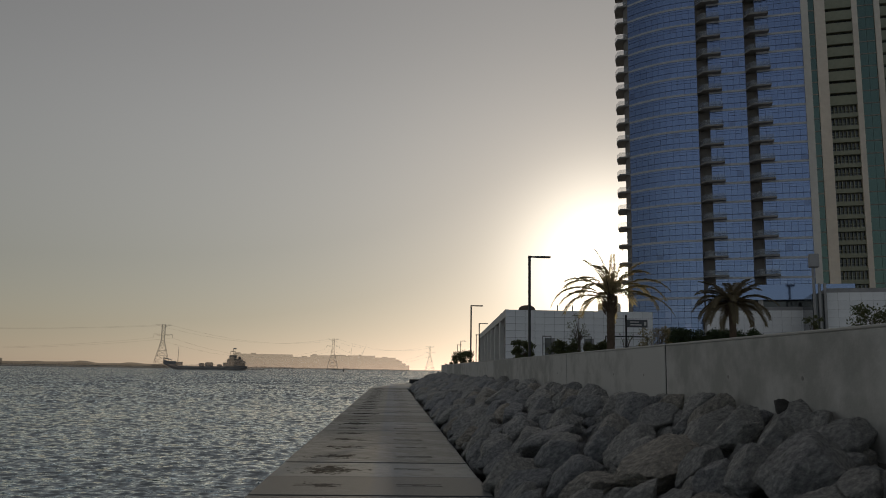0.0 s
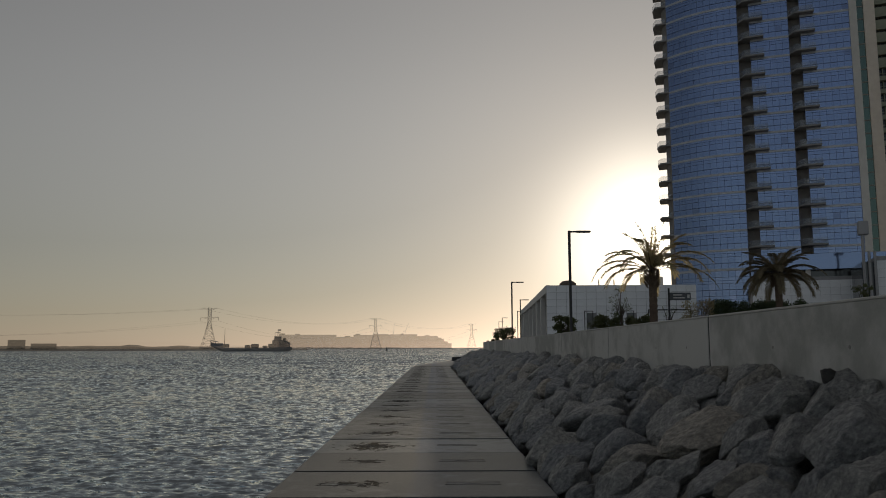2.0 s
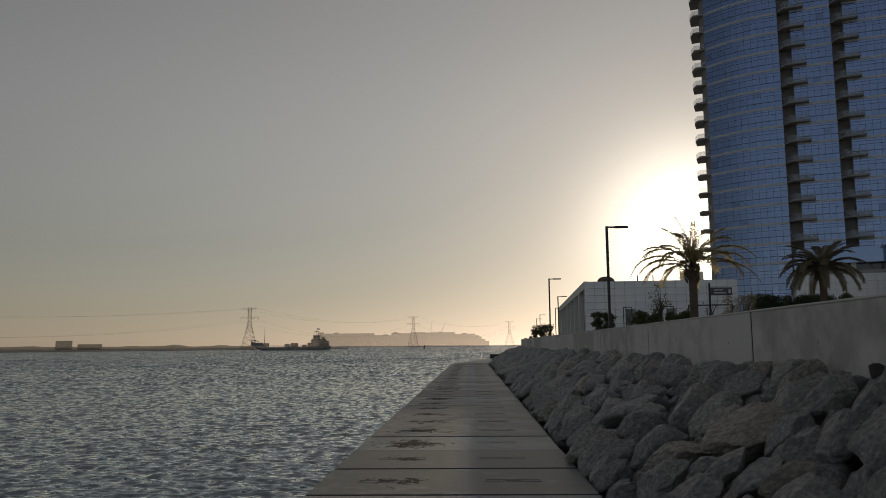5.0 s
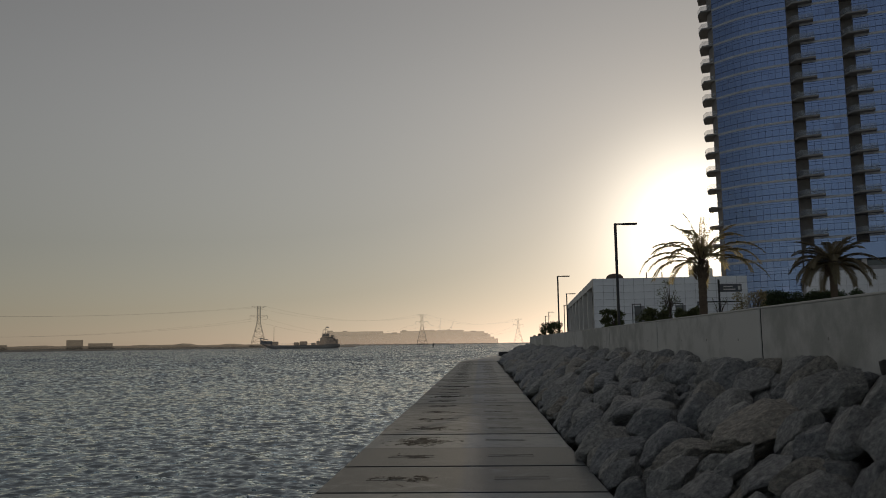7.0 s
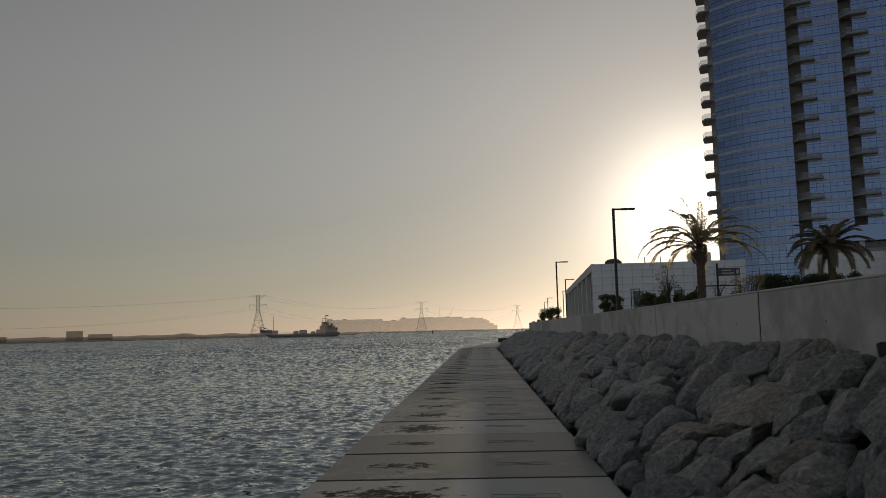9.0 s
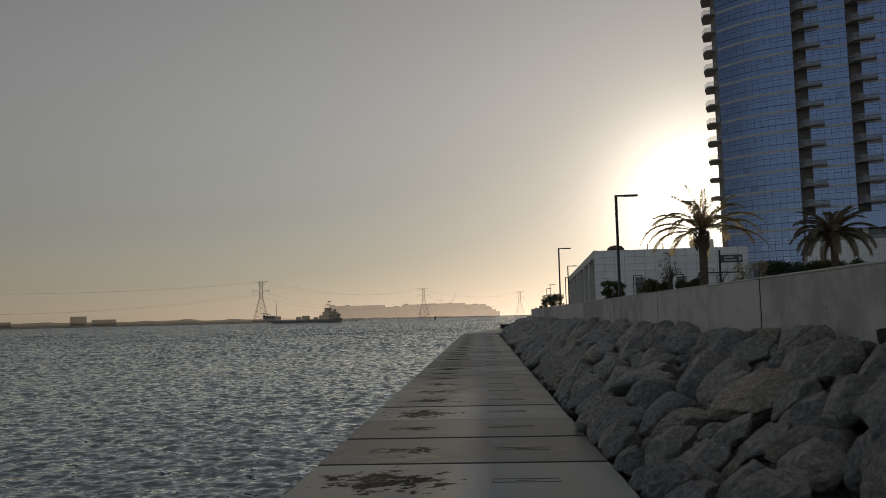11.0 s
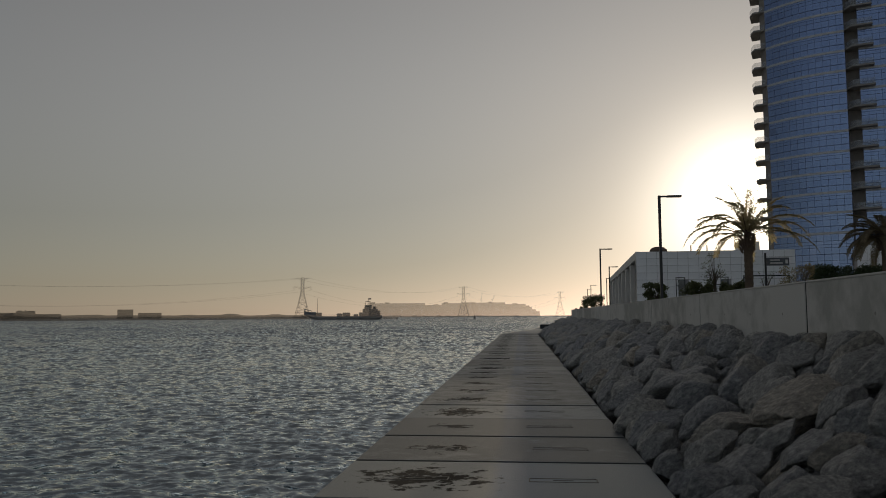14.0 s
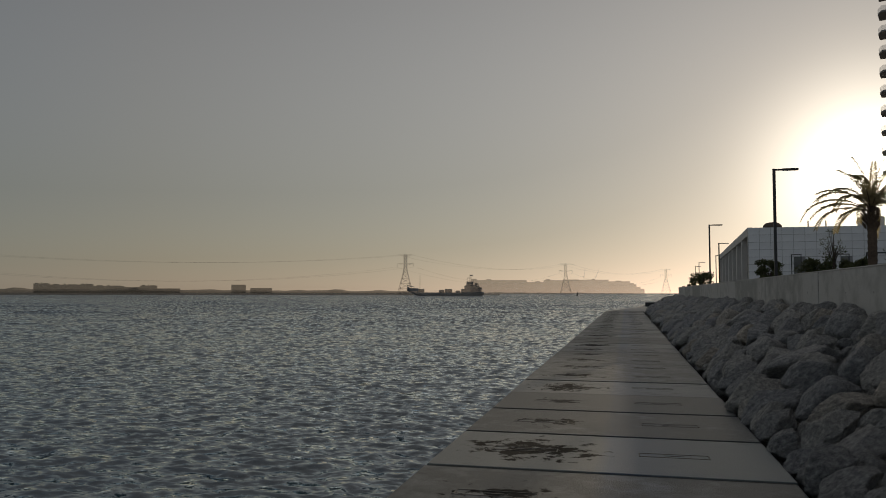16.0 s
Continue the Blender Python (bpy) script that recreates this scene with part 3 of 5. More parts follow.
def build_walkway():
    walkway = thing("walkway", "long concrete slab walkway beside the water", "walkway", kind="structure")
    rng = random.Random(3)
    meshes = []
    for k in range(5):
        bm = bmesh.new()
        add_box(bm, DECK_L + 0.01 * rng.random(), DECK_R - 0.01 * rng.random(), 0.03, SLAB - 0.03, -0.22, 0.0, 0.004)
        me = bpy.data.meshes.new("slab")
        bm.to_mesh(me)
        bm.free()
        me.materials.append(M_SLAB)
        meshes.append(me)
    # lifting pockets: a shallow rim round a sunk plate, with a slot
    bm = bmesh.new()
    w, d = 0.62, 0.16
    for x0, x1, y0, y1 in ((-w / 2, w / 2, -d / 2, -d / 2 + 0.012), (-w / 2, w / 2, d / 2 - 0.012, d / 2), (-w / 2, -w / 2 + 0.012, -d / 2 + 0.012, d / 2 - 0.012), (w / 2 - 0.012, w / 2, -d / 2 + 0.012, d / 2 - 0.012), (-0.09, 0.09, -0.008, 0.008)):
        add_box(bm, x0, x1, y0, y1, -0.004, 0.003)
    pocket = bpy.data.meshes.new("lifting_pocket")
    bm.to_mesh(pocket)
    bm.free()
    pocket.materials.append(M_POCKET)
    # black strip set in each slab joint, the gap's shade put into colour
    bm = box(DECK_L + 0.03, DECK_R - 0.02, -0.026, 0.026, -0.2, -0.012)
    strip = bpy.data.meshes.new("joint_strip")
    bm.to_mesh(strip)
    bm.free()
    strip.materials.append(M_JOINT)
    n = 39
    for k in range(-4, n):
        y = Y0 + SLAB * k
        s = shared("slab", meshes[k % 5], walkway, pose(rng.uniform(-0.008, 0.008), y, rng.uniform(-0.004, 0.004), rng.uniform(-0.15, 0.15)))
        shared("joint_strip", strip, s)
        for x in (-1.0, 0.42):
            shared("lifting_pocket", pocket, s, pose(x + rng.uniform(-0.05, 0.05), SLAB * 0.5 + rng.uniform(-0.06, 0.06), 0))
    y_end = Y0 + SLAB * n
    far = [(DECK_L, y_end + 0.02), (DECK_R + 0.3, y_end + 0.02), (5.2, 97), (2.3, 97)]
    part("end_slab", prism(far, -0.22, 0.0), M_SLAB, walkway)
    part("edge_beam", box(DECK_L + 0.06, DECK_R - 0.03, -8, y_end, -1.6, -0.225), M_BEAM, walkway, "dark stained concrete beam under the slabs")
    return y_end


DECK_END = build_walkway()


def build_wall():
    wall = thing("wall_seawall", "long grey precast concrete sea wall in panels", "wall", kind="structure")
    first = 11.3 - 6.55 * 4
    meshes = []
    bm = bmesh.new()
    add_box(bm, WALL_X, WALL_X + 0.3, 0.034, 6.516, 0.1, WALL_TOP - 0.03, 0.01)
    me = bpy.data.meshes.new("wall_panel")
    bm.to_mesh(me)
    bm.free()
    me.materials.append(M_WALL)
    bm = bmesh.new()
    add_box(bm, WALL_X - 0.004, WALL_X + 0.304, 0.034, 6.516, WALL_TOP - 0.03, WALL_TOP, 0.008)
    cop = bpy.data.meshes.new("coping")
    bm.to_mesh(cop)
    bm.free()
    cop.materials.append(M_COPING)
    bm = bmesh.new()
    for z in (1.5,):
        for y in (1.0, 2.7, 4.4):
            add_tube(bm, (WALL_X - 0.003, y, z), (WALL_X + 0.02, y, z), 0.022, n=8)
    hole = bpy.data.meshes.new("tie_hole")
    bm.to_mesh(hole)
    bm.free()
    hole.materials.append(M_TIE)
    k = 0
    while first + 6.55 * k < 62:
        p = shared("wall_panel", me, wall, pose(0, first + 6.55 * k, 0))
        shared("coping", cop, p)
        shared("tie_hole", hole, p)
        k += 1
    part("joint_strip", box(WALL_X + 0.014, WALL_X + 0.27, first, first + 6.55 * k, 0.1, WALL_TOP - 0.02), M_JOINT, wall)


build_wall()


# ---------- boulders ----------
def boulder_mesh(seed, detail=4, mat=None):
    rng = random.Random(seed)
    planes = []
    for k in range(13):
        z = 1 - 2 * (k + 0.5) / 13
        a = k * 2.39996 + seed
        v = Vector((math.sqrt(1 - z * z) * math.cos(a), math.sqrt(1 - z * z) * math.sin(a), z))
        v = (v + Vector((rng.gauss(0, 0.32), rng.gauss(0, 0.32), rng.gauss(0, 0.32)))).normalized()
        planes.append((v, rng.uniform(0.6, 0.88)))
    bm = bmesh.new()
    bmesh.ops.create_icosphere(bm, subdivisions=detail, radius=1.0)
    off = Vector((seed * 3.1, seed * 1.7, 0))
    for v in bm.verts:
        d = v.co.normalized()
        s = 0.0
        for nrm, dist in planes:
            c = nrm.dot(d)
            if c > 0.05:
                s += (c / dist) ** 110
        r = (s + 0.05) ** (-1 / 110)
        bed = Vector((d.x * 2.2, d.y * 3.0, d.z * 9.0)) + off
        chip = noise.noise(d * 2.6 - off)
        r *= 1 + 0.04 * noise.noise(d * 1.6 + off) + 0.045 * noise.noise(bed) - 0.06 * abs(chip) - 0.022 * abs(noise.noise(d * 7 - off)) + 0.014 * noise.noise(d * 13 + off) - 0.012 * abs(noise.noise(d * 21 - off))
        v.co = d * r
    me = bpy.data.meshes.new("boulder")
    bm.to_mesh(me)
    bm.free()
    me.polygons.foreach_set("use_smooth", [True] * len(me.polygons))
    me.materials.append(mat or M_ROCK)
    return me


# the large boulders beside the near slabs: x, y, half width, half height
BIG = ((1.38, 8.5, 0.19, 0.17), (1.44, 7.68, 0.16, 0.17), (1.42, 6.96, 0.17, 0.13), (1.34, 6.25, 0.21, 0.17), (1.49, 5.83, 0.25, 0.14), (1.83, 5.53, 0.22, 0.18),
       (1.82, 6.62, 0.26, 0.15), (2.2, 6.26, 0.25, 0.11), (2.16, 5.25, 0.23, 0.16), (2.0, 7.9, 0.34, 0.16), (2.1, 6.8, 0.22, 0.1), (2.61, 7.54, 0.39, 0.2),
       (2.71, 6.51, 0.22, 0.21), (2.56, 9.42, 0.25, 0.22), (2.74, 8.98, 0.32, 0.21), (2.0, 8.76, 0.24, 0.19), (2.24, 11.0, 0.42, 0.24), (2.03, 12.1, 0.31, 0.2),
       (3.24, 7.97, 0.3, 0.16), (3.33, 9.75, 0.3, 0.17), (3.0, 5.4, 0.4, 0.25), (3.63, 6.18, 0.3, 0.14), (3.69, 7.15, 0.24, 0.1))


def build_revetment():
    """Long stones lie up the slope, packed from the largest to the smallest."""
    rev = thing("rock_revetment", "sloping bank of heaped grey limestone boulders", "rocks", kind="structure")
    rng = random.Random(11)
    near = [boulder_mesh(k, 5) for k in range(10)]
    middle = [boulder_mesh(k, 4) for k in range(16)]
    small_near = [boulder_mesh(k, 3) for k in range(8)]
    turn = 0.4
    ca, sa = math.cos(turn), math.sin(turn)
    xs, ys, rs, hs = np.zeros(4000), np.zeros(4000), np.zeros(4000), np.ones(4000)
    n = 0
    for x, y, w, h in BIG:
        xs[n], ys[n], rs[n] = max(x + 0.2 * w, 1.3 + 0.95 * w), y + 0.75 * w, w * 0.9
        hs[n] = min(1.0, h / w * 1.25)
        n += 1
    for lo, hi, tries, gap in ((0.23, 0.28, 600, 1.02), (0.18, 0.22, 5000, 1.0), (0.135, 0.18, 8000, 0.97), (0.09, 0.12, 5000, 0.95)):
        for _ in range(tries):
            r = rng.uniform(lo, hi)
            x, y = rng.uniform(1.3 + r * 0.95, 3.93 - r * 0.8), rng.uniform(-3.0, 71.0)
            if lo < 0.15 and y > 20:
                continue
            dx, dy = xs[:n] - x, ys[:n] - y
            du, dv = (dx * ca + dy * sa) / 1.5, -dx * sa + dy * ca
            if n and np.any(du * du + dv * dv < (gap * (rs[:n] + r)) ** 2):
                continue
            xs[n], ys[n], rs[n] = x, y, r
            n += 1
    order = sorted(range(n), key=lambda k: (ys[k] < 2.5, abs(ys[k] - 2.5)))
    rest = []
    for rank, k in enumerate(order):
        x, y, r = float(xs[k]), float(ys[k]), float(rs[k])
        if y > 62:
            x += (y - 62) * 0.16
        deep = 0.12 + 0.435 * (min(x, 3.8) - 1.5) + (r - 0.2) * 0.35 + rng.uniform(-0.06, 0.06) - 0.35 * r * (1 - float(hs[k]))
        if r < 0.125:
            deep -= 0.04
        turned = Euler((rng.uniform(-0.3, 0.3), rng.uniform(-0.7, -0.3), turn + rng.uniform(-0.35, 0.35)))
        if r > 0.3:
            turned.y = rng.uniform(-0.35, -0.1)
        m = Matrix.LocRotScale((x, y, deep), turned, (r * rng.uniform(1.5, 1.85), r * rng.uniform(1.05, 1.2), r * rng.uniform(0.95, 1.2) * float(hs[k])))
        if rank < 300:
            pool = (small_near if r < 0.125 else near if rank < 62 else middle)
            shared("boulder", pool[rng.randrange(len(pool))], rev, m)
        else:
            rest.append((m, rng.randrange(6)))
    # smaller stones wedged below
    for _ in range(260):
        x, y, r = rng.uniform(1.45, 3.85), rng.uniform(1.5, 30), rng.uniform(0.16, 0.26)
        turned = Euler((rng.uniform(-3, 3), rng.uniform(-3, 3), rng.uniform(-3, 3)))
        rest.append((Matrix.LocRotScale((x, y, 0.435 * (x - 1.5) - 0.13), turned, (r * 1.3, r, r * 0.9)), rng.randrange(6)))
    fill = random.Random(52)
    for _ in range(520):
        x, y, r = fill.uniform(1.5, 3.8), fill.uniform(-8, 14), fill.uniform(0.14, 0.22)
        turned = Euler((fill.uniform(-3, 3), fill.uniform(-3, 3), fill.uniform(-3, 3)))
        rest.append((Matrix.LocRotScale((x, y, 0.435 * (x - 1.5) - (0.02 if y < 3 else 0.13)), turned, (r * 1.3, r, r * 0.9)), fill.randrange(6)))
    small = []
    for k in range(6):
        me = boulder_mesh(40 + k, 3)
        c = np.empty(len(me.vertices) * 3)
        me.vertices.foreach_get("co", c)
        f = np.empty(len(me.loops), dtype=np.int32)
        me.loops.foreach_get("vertex_index", f)
        small.append((c.reshape(-1, 3), f.reshape(-1, 3)))
        bpy.data.meshes.remove(me)
    vs, fs, base = [], [], 0
    for m, k in rest:
        c, f = small[k]
        a = np.array(m)
        vs.append(c @ a[:3, :3].T + a[:3, 3])
        fs.append(f + base)
        base += len(c)
    me = bpy.data.meshes.new("boulders")
    me.from_pydata(np.concatenate(vs).tolist(), [], np.concatenate(fs).tolist())
    me.polygons.foreach_set("use_smooth", [True] * len(me.polygons))
    me.materials.append(M_ROCK)
    ob = new("boulders", me)
    ob.parent = rev
    tagged(ob, "grey boulders further along the bank", kind="stuff")
    # core that the boulders lie on, coloured dark to deepen the shade between them
    bm = bmesh.new()
    prof = ((1.3, -1.6), (1.3, -0.36), (3.94, 0.84), (3.94, -1.6))
    a = [bm.verts.new((x, -8, z)) for x, z in prof]
    b = [bm.verts.new((x, 66, z)) for x, z in prof]
    for k in range(4):
        bm.faces.new((a[k], a[(k + 1) % 4], b[(k + 1) % 4], b[k]))
    bm.faces.new(a[::-1])
    bm.faces.new(b)
    part("core", bm, M_BEAM, rev, "dark bed that fills the gaps under the boulders")


build_revetment()
dark = new("loose_rock", boulder_mesh(77, 4, M_ROCK_DARK))
dark.matrix_basis = Matrix.LocRotScale((3.78, 7.5, 1.2), Euler((0.2, 0.3, 0.8)), (0.2, 0.13, 0.11))
tagged(dark, "single black angular rock lying against the sea wall", "rock")


# ---------- lamps ----------
def street_lamp(x, y, h, turn=0.0):
    lamp = thing("street_lamp", "slim dark steel street lamp with a flat straight arm", "street lamp", pose(x, y, GROUND_Z, 0, 0, turn), "promenade lamps")
    bm = bmesh.new()
    add_box(bm, -0.075, 0.075, -0.075, 0.075, 0.02, h, 0.012)
    part("pole", bm, M_METAL, lamp)
    bm = bmesh.new()
    add_box(bm, -0.2, 0.2, -0.2, 0.2, 0, 0.025, 0.005)
    for sx in (-0.15, 0.15):
        for sy in (-0.15, 0.15):
            add_tube(bm, (sx, sy, 0.025), (sx, sy, 0.06), 0.02, n=6)
    part("base_plate", bm, M_METAL, lamp)
    bm = bmesh.new()
    add_box(bm, 0.076, 0.42, -0.05, 0.05, h - 0.11, h - 0.012, 0.01)
    part("arm", bm, M_METAL, lamp)
    bm = bmesh.new()
    add_box(bm, 0.42, 1.28, -0.13, 0.13, h - 0.115, h - 0.005, 0.02)
    head = part("lamp_head", bm, M_METAL, lamp)
    part("lens", box(0.5, 1.2, -0.1, 0.1, h - 0.122, h - 0.1145), M_LENS, head)
    return lamp


for x, y, h in ((8.15, 46.8, 7.05), (8.35, 84.3, 7.1), (12.5, 114, 7.0), (15.9, 150, 7.0), (15.8, 183, 7.0), (17.3, 211, 7.0)):
    street_lamp(x, y, h)


# ---------- palms and planting ----------
def frond(bm, az, rise, length, bend, rng, dense=64, leaf_len=0.5, wide=0.017):
    """One feather leaf: a stalk that bows over towards its tip, with two rows of narrow leaflets."""
    n = 14
    pts = [Vector((0, 0, 0))]
    twist = rng.uniform(-0.25, 0.25)
    for k in range(n):
        t = (k + 0.5) / n
        el = rise - bend * t ** 1.35
        a = az + twist * t
        pts.append(pts[-1] + Vector((math.cos(a) * math.cos(el), math.sin(a) * math.cos(el), math.sin(el))) * (length / n))
    for k in range(n):
        add_tube(bm, pts[k], pts[k + 1], 0.032 * (1 - k / (n + 1)), 0.032 * (1 - (k + 1) / (n + 1)), 4, False, 1)
    side = Vector((-math.sin(az), math.cos(az), 0))
    for k in range(dense):
        t = 0.16 + 0.84 * k / dense
        i = min(int(t * n), n - 1)
        p = pts[i].lerp(pts[i + 1], t * n - i)
        fw = (pts[i + 1] - pts[i]).normalized()
        up = side.cross(fw).normalized()
        if up.z < 0:
            up = -up
        ln = leaf_len * (0.35 + 0.65 * math.sin(math.pi * min(1.0, 0.12 + t * 0.8))) * rng.uniform(0.8, 1.15)
        for sg in (-1, 1):
            d = (side * sg * 0.8 + fw * 0.7 + up * rng.uniform(0.0, 0.35)).normalized()
            w = d.cross(up).normalized() * wide
            tip = p + d * ln + Vector((0, 0, -0.3 * ln))
            mid = p + d * ln * 0.5 + Vector((0, 0, -0.06 * ln))
            v = [bm.verts.new(q) for q in (p - w * 0.5, p + w * 0.5, mid + w, tip, mid - w)]
            bm.faces.new(v)


def palm(x, y, trunk_h, seed, length, count, label, low=0.1, high=1.45, leaf=None, bend=(0.9, 1.9), wide=0.017):
    rng = random.Random(seed)
    tree = thing("palm_tree", label, "palm tree", pose(x, y, GROUND_Z), "promenade palms")
    bm = bmesh.new()
    rings = 26
    prev = None
    for k in range(rings + 1):
        t = k / rings
        r = 0.22 * (1 + 0.25 * (1 - t) ** 6) * (1.0 + (0.09 if k % 2 else -0.02)) * (1.0 + 0.35 * max(0, t - 0.82) / 0.18)
        ring = [bm.verts.new((r * math.cos(a) + 0.05 * math.sin(t * 2), r * math.sin(a), trunk_h * t)) for a in [2 * math.pi * (i + 0.5 * (k % 2)) / 14 for i in range(14)]]
        if prev:
            for i in range(14):
                bm.faces.new((prev[i], prev[(i + 1) % 14], ring[(i + 1) % 14], ring[i]))
        prev = ring
    bm.faces.new(prev)
    part("trunk", bm, M_TRUNK, tree)
    # cut leaf bases round the head
    bm = bmesh.new()
    for k in range(46):
        a, z = k * 2.4, trunk_h - 0.75 + 0.9 * k / 46
        d = Vector((math.cos(a), math.sin(a), 0))
        add_tube(bm, d * 0.26 + Vector((0, 0, z)), d * 0.44 + Vector((0, 0, z + 0.24)), 0.055, 0.03, 5)
    part("trunk_head", bm, M_TRUNK, tree)
    for k in range(count):
        t = k / (count - 1)
        bm = bmesh.new()
        rise = high - (high - low) * t ** 1.1
        frond(bm, k * 2.39996 + rng.uniform(-0.2, 0.2), rise + rng.uniform(-0.1, 0.1), length * rng.uniform(0.85, 1.1) * (0.8 + 0.2 * min(1.0, t * 2.5)), bend[0] + (bend[1] - bend[0]) * math.sin(math.pi * min(1.0, t * 0.75)) * rng.uniform(0.85, 1.15), rng, 84, 0.46, wide)
        ob = part("frond", bm, (leaf or M_FROND_LIT, M_BARK), tree)
        ob.location = (0.03, 0, trunk_h + 0.12)
    return tree


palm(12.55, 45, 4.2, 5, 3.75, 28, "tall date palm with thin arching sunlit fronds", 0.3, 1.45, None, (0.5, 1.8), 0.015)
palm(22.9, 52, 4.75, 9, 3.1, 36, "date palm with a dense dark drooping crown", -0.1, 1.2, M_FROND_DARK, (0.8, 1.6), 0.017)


def leaf_ball(bm, c, r, count, rng, size):
    for _ in range(count):
        d = Vector((rng.gauss(0, 1), rng.gauss(0, 1), rng.gauss(0, 1))).normalized() * r * rng.uniform(0.35, 1.05)
        p = Vector(c) + Vector((d.x, d.y, d.z * 0.85))
        n = Vector((rng.gauss(0, 1), rng.gauss(0, 1), rng.gauss(0.4, 1))).normalized()
        u = n.orthogonal().normalized() * size * rng.uniform(0.7, 1.4)
        w = n.cross(u).normalized() * size * 0.45
        bm.faces.new([bm.verts.new(q) for q in (p - u, p + w, p + u, p - w)])


def small_tree(name, label, category, x, y, trunk_h, crown_r, crown_h, seed, clumps=14, leaves=70, size=0.09, mat=None, twigs=True, z0=None):
    rng = random.Random(seed)
    tree = thing(name, label, category, pose(x, y, GROUND_Z if z0 is None else z0))
    tbm = bmesh.new()
    bm = bmesh.new()
    top = Vector((rng.uniform(-0.1, 0.1), rng.uniform(-0.1, 0.1), trunk_h))
    add_tube(tbm, (0, 0, 0), top, 0.06, 0.04, 7)
    for k in range(clumps):
        a = rng.uniform(0, 6.28)
        rr = crown_r * math.sqrt(rng.random())
        c = Vector((rr * math.cos(a), rr * math.sin(a), trunk_h + crown_h * rng.random()))
        mid = top.lerp(c, 0.5) + Vector((0, 0, 0.1))
        add_tube(tbm, top - Vector((0, 0, 0.25 * rng.random() * trunk_h)), mid, 0.028, 0.018, 5)
        add_tube(tbm, mid, c, 0.018, 0.006, 5)
        leaf_ball(bm, c, crown_r * rng.uniform(0.25, 0.42), leaves, rng, size)
    part("trunk", tbm, M_BARK, tree)
    part("crown", bm, mat or M_LEAF, tree)
    return tree


small_tree("shrub", "rounded dark green shrub behind the sea wall", "shrub", 9.1, 55, 0.8, 0.75, 1.4, 21, 30, 80)
small_tree("shrub", "low rounded green shrub behind the sea wall", "shrub", 11.2, 51, 0.9, 0.95, 1.1, 22, 30, 90)
small_tree("shrub", "low rounded green shrub beside the palm", "shrub", 13.3, 51, 0.9, 0.95, 1.1, 23, 30, 90)
small_tree("sapling", "thin young tree with sparse leaves", "tree", 12.0, 50.5, 2.1, 0.75, 1.8, 24, 22, 12, 0.06)
small_tree("sapling", "thin bare young tree", "tree", 15.6, 52, 1.4, 0.5, 1.4, 25, 12, 6, 0.05)
small_tree("sapling", "small tree with sparse yellow-green leaves", "tree", 17.6, 52, 1.3, 1.0, 1.8, 26, 34, 70, 0.065, M_FROND_LIT)
small_tree("shrub", "dark spreading shrub at the end of the sea wall", "shrub", 6.9, 78, 0.9, 1.0, 1.0, 27, 24, 80)
small_tree("shrub", "low dark shrub at the end of the sea wall", "shrub", 6.1, 82, 0.3, 0.7, 0.6, 28, 12, 70)
small_tree("tree", "dark leafy tree with open branches", "tree", 37.2, 58, 3.4, 1.9, 1.9, 29, 34, 55, 0.13)
small_tree("shrub", "small dark leafy shrub", "shrub", 30.7, 56, 3.2, 0.7, 1.3, 30, 11, 40, 0.1)


def build_hedge():
    rng = random.Random(8)
    bm = bmesh.new()
    for k in range(430):
        t = rng.random()
        leaf_ball(bm, (21.6 + 7.5 * t, 61 + rng.uniform(-0.7, 0.7), GROUND_Z + rng.uniform(0.6, 3.5)), 0.42, 70, rng, 0.09)
    hedge = thing("hedge", "long dense dark green hedge", "hedge")
    part("foliage", bm, M_HEDGE, hedge)
    bm = bmesh.new()
    for k in range(10):
        add_tube(bm, (21.7 + k * 0.8, 61, GROUND_Z), (21.7 + k * 0.8, 61, GROUND_Z + 3.3), 0.05, 0.02, 6)
    part("stems", bm, M_BARK, hedge)


build_hedge()


def sign_board():
    s = thing("sign", "dark street direction sign on a steel post", "sign", pose(14.1, 47, GROUND_Z))
    part("post", tube([(0, 0, 0), (0, 0, 3.6)], 0.06, n=10), M_METAL, s)
    b = part("board", box(0.065, 1.32, -0.03, 0.03, 2.86, 3.32, 0.01), M_SIGN, s)
    for z, x1 in ((3.14, 0.8), (2.97, 0.95)):
        part("text_bar", box(0.25, x1, -0.034, -0.0305, z, z + 0.07), M_SIGNTEXT, b)
    part("arrow_mark", box(1.1, 1.24, -0.034, -0.0305, 2.98, 3.2), M_SIGNTEXT, b)


sign_board()


# ---------- low white pavilion ----------
def tiles_on(parent, mesh, x0, x1, z0, z1, w, h, skip=()):
    """Rows of tiles on a face in the plane y = 0, looking towards -y."""
    nx, nz = int((x1 - x0) / w), int((z1 - z0) / h)
    for i in range(nx):
        for j in range(nz):
            cx, cz = x0 + (i + 0.5) * w, z0 + (j + 0.5) * h
            if any(a < cx < b and c < cz < d for a, b, c, d in skip):
                continue
            shared("tile", mesh, parent, pose(cx, 0, cz))


def tile_mesh(w, h):
    bm = bmesh.new()
    add_box(bm, -w / 2 + 0.012, w / 2 - 0.012, -0.012, 0.012, -h / 2 + 0.012, h / 2 - 0.012, 0.004)
    me = bpy.data.meshes.new("tile")
    bm.to_mesh(me)
    bm.free()
    me.materials.append(M_TILE)
    return me


